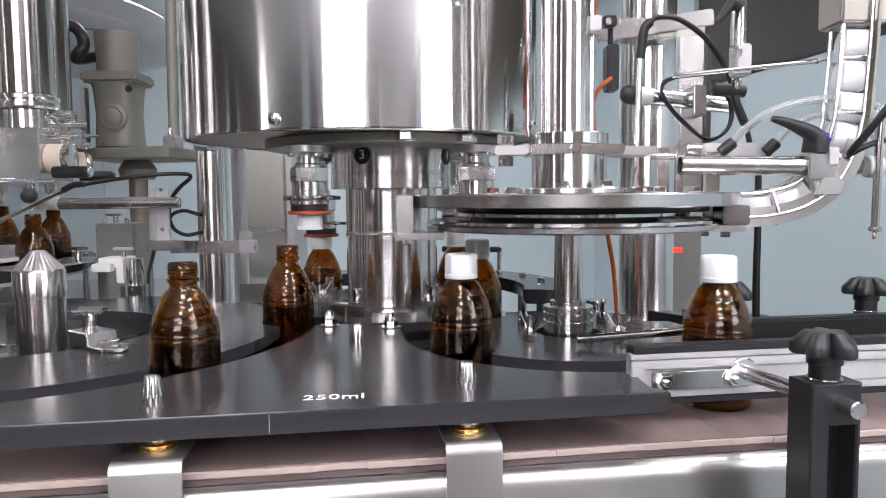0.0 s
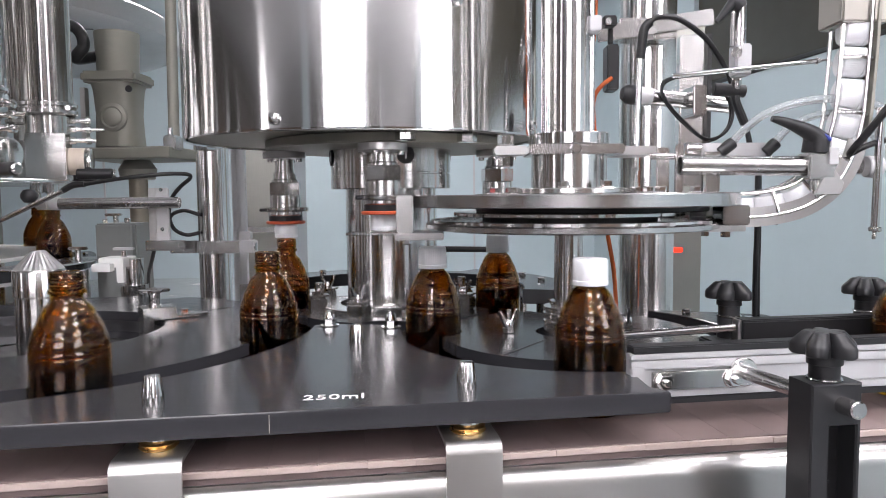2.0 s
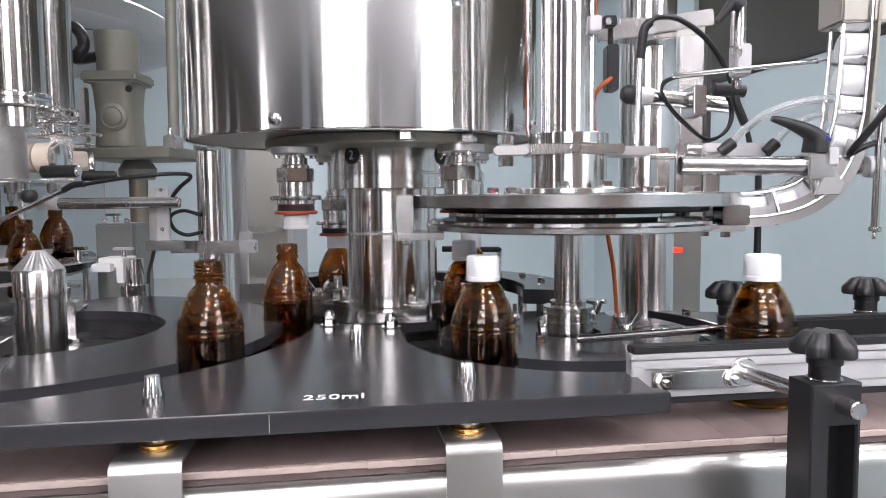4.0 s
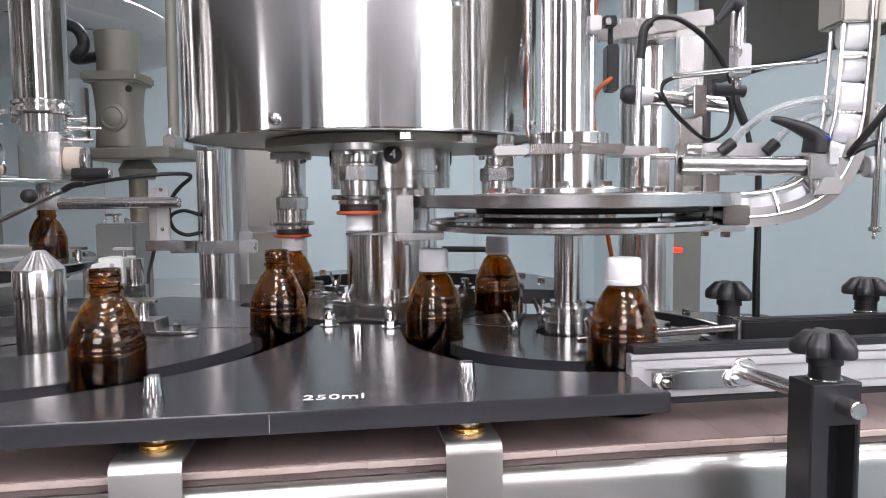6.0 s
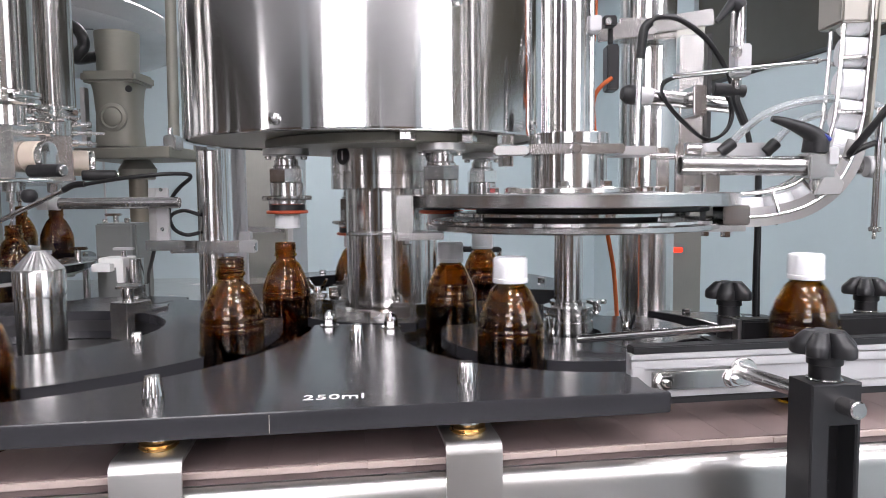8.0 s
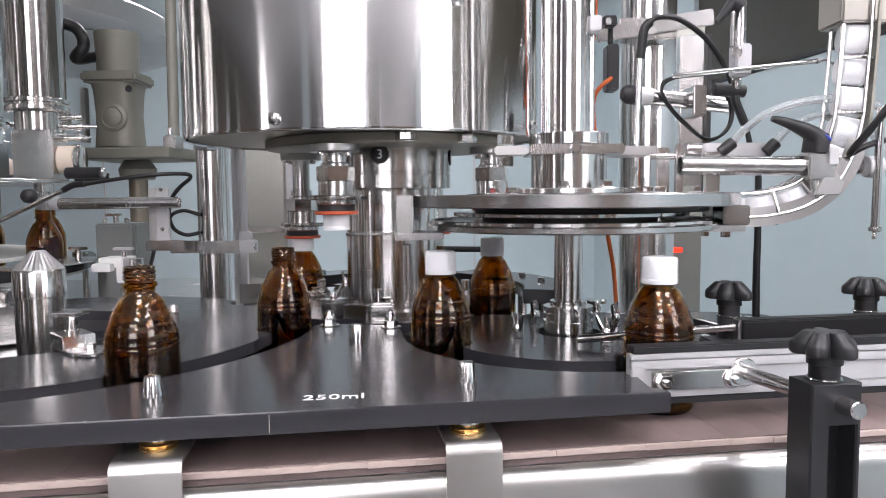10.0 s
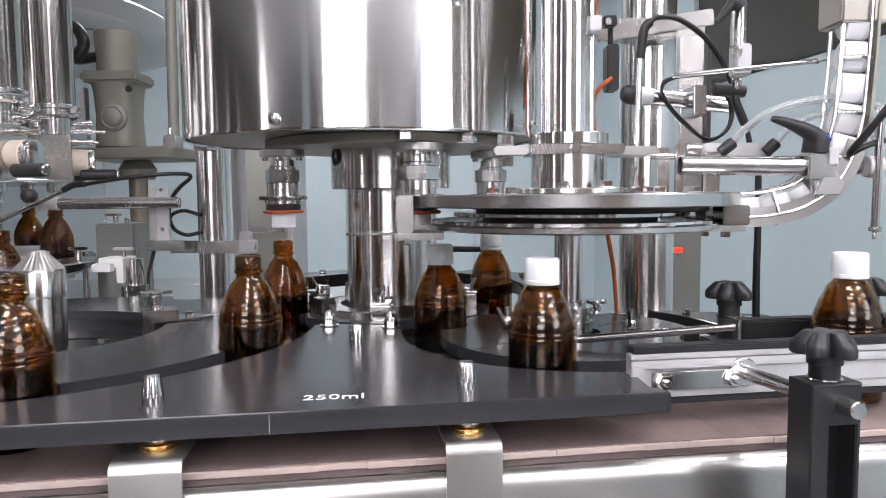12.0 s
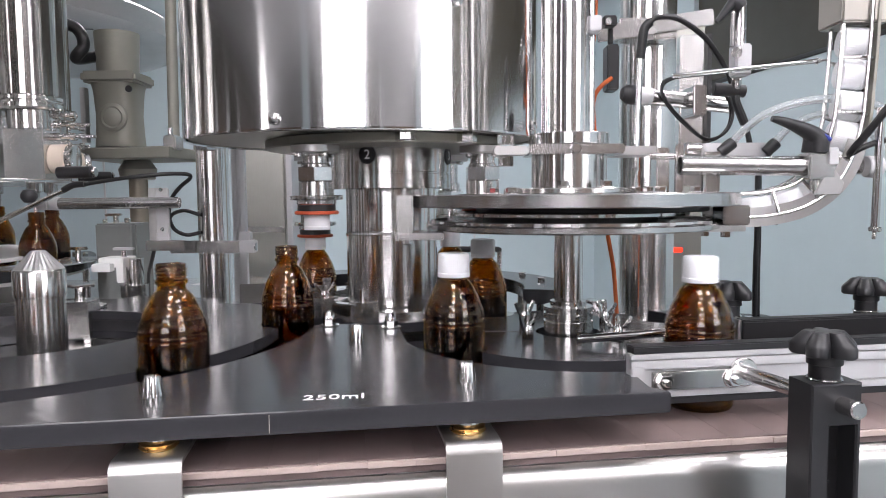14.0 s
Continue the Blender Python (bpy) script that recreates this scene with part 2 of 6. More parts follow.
def ring_prism(outline, hole_r, z0, z1, bm=None):
    """A flat ring between a closed outline (polar order) and a round hole."""
    bm = bm or bmesh.new()
    n = len(outline)
    inn = []
    for p in outline:
        a = math.atan2(p[1], p[0])
        inn.append((hole_r * math.cos(a), hole_r * math.sin(a)))
    c = [[bm.verts.new((p[0], p[1], z)) for p in ring] for ring, z in ((outline, z0), (outline, z1), (inn, z1), (inn, z0))]
    for k in range(4):
        a, b = c[k], c[(k + 1) % 4]
        for i in range(n):
            j = (i + 1) % n
            bm.faces.new((a[i], a[j], b[j], b[i]))
    return bm


def arc(c, r, a0, a1, n=40):
    return [(c[0] + r * math.cos(radians(a0 + (a1 - a0) * i / n)), c[1] + r * math.sin(radians(a0 + (a1 - a0) * i / n))) for i in range(n + 1)]


# ---- the room ----
def slab(name, mat, x0, y0, z0, x1, y1, z1, label, category, m=None):
    ob = part(name, box(x0, y0, z0, x1, y1, z1, 0), mat, None, "", m, smooth=False)
    return tagged(ob, label, category, kind="structure")


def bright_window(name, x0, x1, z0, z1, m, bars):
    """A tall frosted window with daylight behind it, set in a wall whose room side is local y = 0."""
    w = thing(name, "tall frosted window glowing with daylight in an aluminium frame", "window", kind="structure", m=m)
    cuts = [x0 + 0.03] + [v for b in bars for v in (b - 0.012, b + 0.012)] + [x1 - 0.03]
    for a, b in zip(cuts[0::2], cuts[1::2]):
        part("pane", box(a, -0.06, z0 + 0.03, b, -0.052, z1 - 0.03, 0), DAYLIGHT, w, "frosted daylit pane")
    for a, b in zip([x0] + cuts[1:-1:2] + [x1 - 0.03], [x0 + 0.03] + cuts[2:-1:2] + [x1]):
        part("frame", box(a, -0.09, z0, b, -0.01, z1, 0.002), ALU, w)
    for a, b in ((z0, z0 + 0.03), (z1 - 0.03, z1)):
        part("frame", box(x0 + 0.031, -0.088, a, x1 - 0.031, -0.012, b, 0.002), ALU, w)


def room():
    slab("floor", FLOORING, -4.2, -2.6, FLOOR - 0.1, 3.2, 5.2, FLOOR, "grey glossy epoxy floor of the filling room", "floor")
    slab("ceiling", CEILING, -4.2, -2.6, CEIL, 3.2, 5.2, CEIL + 0.1, "white panel ceiling with recessed lamps", "ceiling")
    slab("wall_north", WALL, -4.2, 4.6, FLOOR, 3.2, 4.7, CEIL, "pale blue clean-room wall panels", "wall")
    # unseen side wall, coloured dark so the steel mirrors less light
    slab("wall_west", SIDE_WALL_DIM, -4.2, -1.95, FLOOR, -4.1, 4.6, CEIL, "unseen side wall, toned dark for darker reflections in the steel", "wall")
    slab("wall_west_corner", SIDE_WALL_DIM, -4.2, -2.6, FLOOR, -4.1, -2.4, CEIL, "unseen wall panel, toned dark for darker reflections in the steel", "wall")
    slab("wall_west_sill", SIDE_WALL_DIM, -4.2, -2.4, FLOOR, -4.1, -1.95, 0.6, "unseen wall panel under a window, toned dark for darker reflections", "wall")
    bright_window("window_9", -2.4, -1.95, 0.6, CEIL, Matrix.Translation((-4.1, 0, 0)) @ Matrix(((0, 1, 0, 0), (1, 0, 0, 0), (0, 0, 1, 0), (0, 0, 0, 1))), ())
    # unseen rear wall; its brown doors are added for dark bands on the drum
    for i, (x0, x1) in enumerate(((-4.1, -3.3), (-2.1, -1.25), (0.1, 0.75), (1.95, 2.2))):
        slab("wall_south_%d" % (i + 1), REAR_WALL_DIM, x0, -2.6, FLOOR, x1, -2.5, CEIL, "unseen wall panel, toned dark for darker reflections in the steel", "wall")
    for i, (x0, x1) in enumerate(((-3.3, -2.1), (0.75, 1.95), (2.2, 3.2))):
        slab("wall_south_lintel_%d" % (i + 1), REAR_WALL_DIM, x0, -2.6, FLOOR + 2.1, x1, -2.5, CEIL, "unseen wall panel over an added door, toned dark for reflections", "wall")
        d = thing("door_%d" % (i + 1), "unseen dark brown double door, added for dark bands on the drum", "door", kind="structure")
        part("leaf", box(x0 + 0.003, -2.57, FLOOR + 0.005, (x0 + x1) / 2 - 0.002, -2.53, FLOOR + 2.095, 0.003), DOOR_WOOD, d)
        part("leaf", box((x0 + x1) / 2 + 0.002, -2.57, FLOOR + 0.005, x1 - 0.003, -2.53, FLOOR + 2.095, 0.003), DOOR_WOOD, d)
    slab("wall_south_sill", REAR_WALL_DIM, -1.25, -2.6, FLOOR, 0.1, -2.5, 0.6, "unseen wall panel under a tall window, toned dark for reflections", "wall")
    slab("wall_south_head", REAR_WALL_DIM, -1.25, -2.6, CEIL - 0.08, 0.1, -2.5, CEIL, "unseen wall panel over a tall window, toned dark for reflections", "wall")
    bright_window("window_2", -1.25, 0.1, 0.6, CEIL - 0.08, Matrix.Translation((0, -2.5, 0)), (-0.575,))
    # side doors out of view, added to streak the drum's left side
    for i, (y0, y1) in enumerate(((-1.6, -0.6), (0.2, 0.75), (1.5, 2.6))):
        d = thing("door_%d" % (i + 4), "unseen brown door in the side wall, added for dark streaks on the drum", "door", kind="structure")
        part("leaf", box(-4.098, y0, FLOOR + 0.005, -4.06, y1, FLOOR + 2.1, 0.003), DOOR_WOOD, d)
        part("door_handle", bar((-4.055, y0 + 0.08, FLOOR + 0.95), (-4.03, y0 + 0.08, FLOOR + 1.15), 0.01), STEEL, d)
    # right wall, running away from the camera, with a dark window
    m = Matrix.Translation((1.285, 2.6, 0)) @ Matrix.Rotation(math.atan2(1, -0.148), 4, "Z")
    sill, head = 0.685, 1.5
    for i, (x0, x1, z0, z1, where) in enumerate(((-5.4, -4.65, FLOOR, CEIL, "beside a tall window"), (-4.65, -3.03, FLOOR, 0.6, "under a tall window"), (-4.65, -3.03, CEIL - 0.08, CEIL, "over a tall window"),
                                                 (-3.03, 2.1, FLOOR, sill, "under a window"), (-3.03, 2.1, head, CEIL, "over a window"), (0.75, 2.1, sill, head, "beside a window"))):
        slab("wall_east_%d" % (i + 1), WALL, x0, -0.1, z0, x1, 0, z1, "pale blue clean-room wall panel " + where, "wall", m)
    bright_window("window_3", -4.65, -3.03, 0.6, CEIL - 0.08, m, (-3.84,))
    w = thing("window_1", "long dark glazed window with an aluminium frame in the pale wall", "window", kind="structure")
    w.matrix_basis = m
    for x0, x1 in ((-3.03, -1.145), (-1.135, 0.75)):
        part("pane", box(x0, -0.03, sill + 0.012, x1, -0.022, head - 0.02, 0), DARK_GLASS, w, "dark glass pane")
    part("window_sill", box(-3.03, -0.03, sill - 0.006, 0.75, 0.006, sill + 0.011, 0.002), BLACK, w, "thin black lower frame")
    part("window_frame", box(-3.03, -0.03, head - 0.018, 0.75, 0.012, head + 0.02, 0.002), ALU, w)
    # unseen glazed partitions, added so the polished steel mirrors dark stripes
    for i, (x0, x1) in enumerate(((-1.75, -1.4), (0.2, 0.65))):
        w = thing("window_%d" % (i + 4), "unseen dark glazed partition, added for dark stripes in the steel", "window", kind="structure")
        part("pane", box(x0 + 0.03, -2.498, FLOOR + 0.13, x1 - 0.03, -2.49, CEIL - 0.33, 0), DARK_GLASS, w)
        for a, b in ((x0, x0 + 0.03), (x1 - 0.03, x1)):
            part("frame", box(a, -2.498, FLOOR + 0.1, b, -2.475, CEIL - 0.3, 0.002), ALU, w)
        for a, b in ((FLOOR + 0.1, FLOOR + 0.13), (CEIL - 0.33, CEIL - 0.3)):
            part("frame", box(x0 + 0.031, -2.498, a, x1 - 0.031, -2.478, b, 0.002), ALU, w)
    for i, (y0, y1) in enumerate(((-0.45, 0.05), (0.9, 1.35), (2.75, 3.3))):
        w = thing("window_%d" % (i + 6), "unseen dark glazed partition, added for dark stripes in the steel", "window", kind="structure")
        part("pane", box(-4.098, y0 + 0.03, FLOOR + 0.13, -4.09, y1 - 0.03, CEIL - 0.33, 0), DARK_GLASS, w)
        for a, b in ((y0, y0 + 0.03), (y1 - 0.03, y1)):
            part("frame", box(-4.098, a, FLOOR + 0.1, -4.075, b, CEIL - 0.3, 0.002), ALU, w)
    # unseen pale jambs and a pale panel, added for light streaks on the drum
    for i, (y0, y1) in enumerate(((0.06, 0.19), (0.76, 0.86), (1.38, 1.49), (2.61, 2.72), (-0.59, -0.5))):
        slab("door_jamb_%d" % (i + 1), CEILING, -4.1, y0, FLOOR, -4.05, y1, FLOOR + 2.25, "unseen pale jamb, added for light streaks on the drum", "door frame")
    slab("wall_panel_1", WALL, -2.08, -2.5, FLOOR, -1.8, -2.49, CEIL, "unseen pale blue panel, added for a light band on the drum", "wall")
    # wall joints
    for i in range(5):
        t = part("wall_joint", box(-3.4 + i * 1.2, 4.594, FLOOR, -3.388 + i * 1.2, 4.6, CEIL, 0), ALU, None)
        tagged(t, "thin aluminium joint between wall panels", "joint", kind="structure")


def ceiling_light(x, y, lx=0.34, ly=0.75):
    t = thing("ceiling_light", "recessed rectangular ceiling lamp with a white diffuser", "lamp", "ceiling lamps")
    t.matrix_basis = pose(x, y, CEIL)
    bm = bmesh.new()
    for a in ((-lx / 2, -ly / 2, lx / 2, -ly / 2 + 0.025), (-lx / 2, ly / 2 - 0.025, lx / 2, ly / 2),
              (-lx / 2, -ly / 2 + 0.025, -lx / 2 + 0.025, ly / 2 - 0.025), (lx / 2 - 0.025, -ly / 2 + 0.025, lx / 2, ly / 2 - 0.025)):
        box(a[0], a[1], -0.016, a[2], a[3], -0.002, 0, bm)
    part("frame", bm, ALU, t)
    part("diffuser", box(-lx / 2 + 0.025, -ly / 2 + 0.025, -0.010, lx / 2 - 0.025, ly / 2 - 0.025, -0.004, 0), LAMP, t)


room()
for lx_, ly_, w_, l_ in ((-0.10, -0.25, 0.46, 0.75), (-0.10, -1.65, 0.46, 0.75), (1.12, -0.35, 0.5, 0.75), (1.25, 1.2, 0.34, 0.75), (-0.6, 3.1, 0.6, 1.1)):
    ceiling_light(lx_, ly_, w_, l_)


# ---- machine bed and conveyor ----
def machine_bed():
    t = thing("machine_bed", "stainless steel machine bed under the star wheels", "machine bed")
    out = [on_line(-1.7, 0.085, 0), on_line(0.42, 0.085, 0), on_line(0.42, 0.46, 0), on_line(0.10, 0.48, 0), on_line(-0.03, 0.72, 0), on_line(-0.2, 1.25, 0), on_line(-1.7, 1.35, 0)]
    part("tabletop", prism([(p.x, p.y) for p in out], -0.016, -0.004, 0.002), BRUSH, t)
    part("cabinet_body", prism([(p.x * 0.97, 0.74 + (p.y - 0.74) * 0.97) for p in out], FLOOR + 0.12, -0.016, 0.004), SATIN, t)
    for s, n in ((-1.5, 0.2), (0.25, 0.2), (-1.5, 1.15), (-0.25, 1.0)):
        p = on_line(s, n, 0)
        part("foot", lathe([(0, FLOOR), (0.045, FLOOR), (0.045, FLOOR + 0.012), (0.014, FLOOR + 0.03), (0.014, FLOOR + 0.12), (0, FLOOR + 0.12)], 20, m=Matrix.Translation((p.x, p.y, 0))), STEEL, t)


def conveyor():
    t = thing("belt_conveyor", "belt conveyor with dusty pink links and a stainless side panel", "conveyor")
    t.matrix_basis = LINE_M
    n0, n1 = -0.094, 0.078
    pitch = 0.0381
    link = None
    # links lie in the belt, each with a hinge gap
    k = 0
    s = -1.35
    rng = random.Random(4)
    while s < 1.30:
        if link is None:
            bm = box(0.00004, n0 + 0.004, -0.005, pitch - 0.00004, n1 - 0.004, 0.0, 0.0001)
            link = part("belt_link", bm, BELT, t, "", pose(s, 0, 0))
        else:
            share(link, t, pose(s, 0, rng.uniform(-0.0002, 0)))
        s += pitch
    edge = None
    for i in range(69):
        dn = rng.uniform(-0.0006, 0.0003)
        m = pose(-1.35 + i * pitch, dn, rng.uniform(-0.0006, 0.0))
        if edge is None:
            edge = part("belt_edge", prism([(0.0, n0 + 0.0002), (0.011, n0), (0.016, n0 + 0.0007), (0.027, n0 + 0.0002), (pitch - 0.0001, n0 + 0.0006), (pitch - 0.0001, n0 + 0.0034), (0.0, n0 + 0.0034)], -0.0055, -0.0004, 0.0005), BELT_EDGE, t, "pale worn edge of the belt", m)
        else:
            share(edge, t, m)
    part("belt_carcass", box(-1.35, n0 + 0.004, -0.012, 1.30, n1, -0.0055, 0), BELT, t)
    # folded side panel
    prof = [(-0.0985, -0.010), (-0.103, -0.0102), (-0.107, -0.0118), (-0.110, -0.0148), (-0.1118, -0.019), (-0.1125, -0.025), (-0.1125, -0.20), (-0.1095, -0.20), (-0.1095, -0.025),
            (-0.1085, -0.020), (-0.106, -0.0165), (-0.102, -0.0145), (-0.0985, -0.014)]
    bm = bmesh.new()
    ends = [[bm.verts.new((x, a, b)) for a, b in prof] for x in (-1.35, 1.30)]
    for i in range(len(prof)):
        j = (i + 1) % len(prof)
        bm.faces.new((ends[0][i], ends[0][j], ends[1][j], ends[1][i]))
    bm.faces.new(ends[0])
    bm.faces.new(list(reversed(ends[1])))
    part("side_panel", bm, PANEL, t, "brushed stainless side panel with a rolled top")
    part("rear_panel", box(-1.35, 0.079, -0.2, 1.30, 0.0825, -0.02, 0.001), BRUSH, t)
    for x in (-1.2, -0.2, 0.75, 1.2):
        for y in (-0.09, 0.06):
            part("leg", box(x - 0.02, y - 0.02, FLOOR, x + 0.02, y + 0.02, -0.03, 0.002), SATIN, t)


machine_bed()
conveyor()


# ---- guide plate between the star wheels ----
def guide_plate():
    t = thing("guide_plate", "thick black plastic bottle guide plate with size marking", "guide plate")
    fr, fl = on_line(0.0, -0.103, 0), on_line(-1.15, -0.103, 0)
    out = [(fl.x, fl.y), (fr.x, fr.y), (fr.x - 0.012, fr.y + 0.016)]
    out += arc(OUT_C, 0.193, 277, 184, 36)
    out += [(-0.052, 0.845), (-0.064, 0.868), (-0.146, 0.880)]
    out += arc(INF_C, 0.3395, 3, -140, 60)
    part("plate", prism(out, PLATE - 0.0175, PLATE, 0.0016), BLACK_PLATE, t)
    q = on_line(-0.318, -0.1032, 0)
    part("edge_seam", box(-0.0003, -0.0004, PLATE - 0.016, 0.0003, 0.0002, PLATE - 0.002, 0), GREY_CAST, t, "", pose(q.x, q.y, 0, 0, 0, 8.2))
    # print
    cu = bpy.data.curves.new("size_print", "FONT")
    cu.body, cu.size, cu.extrude = "250ml", 0.0172, 0.00015
    cu.space_character = 1.05
    ob = new("size_print", cu)
    me = bpy.data.meshes.new_from_object(ob)
    bpy.data.objects.remove(ob)
    me.materials.append(PRINT)
    mk = new("size_print", me)
    mk.matrix_basis = pose(-0.1125, 0.5450, PLATE + 0.0002, 0, 0, 6.5) @ Matrix.Diagonal((1.12, 1.1, 1, 1))
    mk.parent = t
    mk["label"] = "white printed marking 250ml"
    # screw posts with fluted knobs
    for x, y in ((-0.232, 0.551), (0.019, 0.589), (-0.096, 0.768)):
        p = thing("fluted_knob", "small fluted steel clamping knob on the guide plate", "knob", "knobs on the guide plate")
        p.matrix_basis = pose(x, y, PLATE)
        star = []
        for i in range(36):
            star.append(1.0 if i % 3 else 0.9)
        bm = bmesh.new()
        rows = []
        for r, z in ((0.0085, 0.0), (0.0085, 0.003), (0.0088, 0.004), (0.0066, 0.018), (0.0058, 0.0195), (0.004, 0.02)):
            rows.append([bm.verts.new((r * (star[i] if 0.0035 < z < 0.019 else 1) * math.cos(i * math.pi / 18), r * (star[i] if 0.0035 < z < 0.019 else 1) * math.sin(i * math.pi / 18), z)) for i in range(36)])
        for a, b in zip(rows, rows[1:]):
            for i in range(36):
                bm.faces.new((a[i], a[(i + 1) % 36], b[(i + 1) % 36], b[i]))
        bm.faces.new(rows[-1])
        bm.faces.new(list(reversed(rows[0])))
        part("knob", bm, STEEL, p)
    for x, y in ((-0.142, 0.868), (-0.0645, 0.852)):
        p = thing("acorn_nut", "bright domed acorn nut on a washer", "nut", "acorn nuts")
        p.matrix_basis = pose(x, y, PLATE)
        part("washer", pipe(0.012, 0.004, 0, 0.0015, 24), STEEL, p)
        part("hexagon", hexa(0.0085, 0.0015, 0.009), CHROME, p)
        part("dome", lathe([(0.0075, 0.009), (0.0072, 0.012), (0.0055, 0.016), (0.003, 0.0185), (0, 0.019)], 20), CHROME, p)
    # support feet under the front edge
    for x, y in ((-0.217, 0.522), (0.0185, 0.553)):
        p = thing("support_post", "short plate support with a brass foot", "support", "plate supports")
        p.matrix_basis = pose(x, y, 0.0182)
        part("stud", rod(0.011, 0.0062, PLATE - 0.0177 - 0.0182, 24), STEEL, p)
        part("foot", lathe([(0, 0), (0.0135, 0), (0.0148, 0.0015), (0.0130, 0.003), (0.0142, 0.0045), (0.012, 0.006), (0, 0.006)], 28), BRASS, p, "brass foot")


def side_bracket(s, w):
    p = thing("support_bracket", "folded stainless bracket hooked over the conveyor side", "bracket", "conveyor brackets")
    p.matrix_basis = LINE_M @ pose(s, 0, 0)
    prof = [(-0.060, 0.0145), (-0.060, 0.018), (-0.1085, 0.018), (-0.1135, 0.0168), (-0.1165, 0.0138), (-0.1178, 0.009), (-0.1178, -0.17), (-0.1145, -0.17), (-0.1145, 0.009), (-0.1132, 0.0122), (-0.110, 0.0142), (-0.107, 0.0145)]
    bm = bmesh.new()
    ends = [[bm.verts.new((x, a, b)) for a, b in prof] for x in (-w / 2, w / 2)]
    for i in range(len(prof)):
        j = (i + 1) % len(prof)
        bm.faces.new((ends[0][i], ends[0][j], ends[1][j], ends[1][i]))
    bm.faces.new(ends[0])
    bm.faces.new(list(reversed(ends[1])))
    part("bracket_sheet", bm, PANEL, p)
    part("stiffener", box(-w / 2 + 0.004, -0.1143, -0.12, w / 2 - 0.004, -0.1127, -0.03, 0.0003), BRUSH, p)


guide_plate()
side_bracket(-0.404, 0.050)
side_bracket(-0.1647, 0.0435)


# ---- star wheels ----
def wing_nut(parent, x, y, z, turn=0.0):
    w = part("wing_nut", lathe([(0, 0), (0.0065, 0), (0.0065, 0.004), (0.005, 0.008), (0.0, 0.009)], 16), CHROME, parent, "bright wing nut", pose(x, y, z, 0, 0, turn))
    for s in (-1, 1):
        bm = prism([(0.003, 0.002), (0.0065, 0.001), (0.0125, 0.011), (0.0155, 0.0185), (0.0125, 0.0205), (0.0085, 0.014), (0.0035, 0.007)], -0.0017, 0.0017, 0.0005,
                   m=Matrix.Diagonal((s, 1, 1, 1)) @ Matrix.Rotation(radians(90), 4, "X"))
        part("wing", bm, CHROME, w)
    return w


INF_FIRST, CAP_FIRST, OUT_FIRST = -0.6115, 5.6047, 3.7787


def fluted(r=0.0085, h=0.0195):
    bm = bmesh.new()
    rows = []
    for f, z, k in ((1.0, 0.0, 0), (1.0, 0.15, 0), (1.03, 0.2, 0.09), (0.78, 0.92, 0.09), (0.68, 1.0, 0), (0.45, 1.02, 0)):
        rows.append([bm.verts.new((r * f * (1 - (0 if i % 3 else k)) * math.cos(i * math.pi / 18), r * f * (1 - (0 if i % 3 else k)) * math.sin(i * math.pi / 18), z * h)) for i in range(36)])
    for a, b in zip(rows, rows[1:]):
        for i in range(36):
            bm.faces.new((a[i], a[(i + 1) % 36], b[(i + 1) % 36], b[i]))
    bm.faces.new(rows[-1])
    bm.faces.new(list(reversed(rows[0])))
    return bm


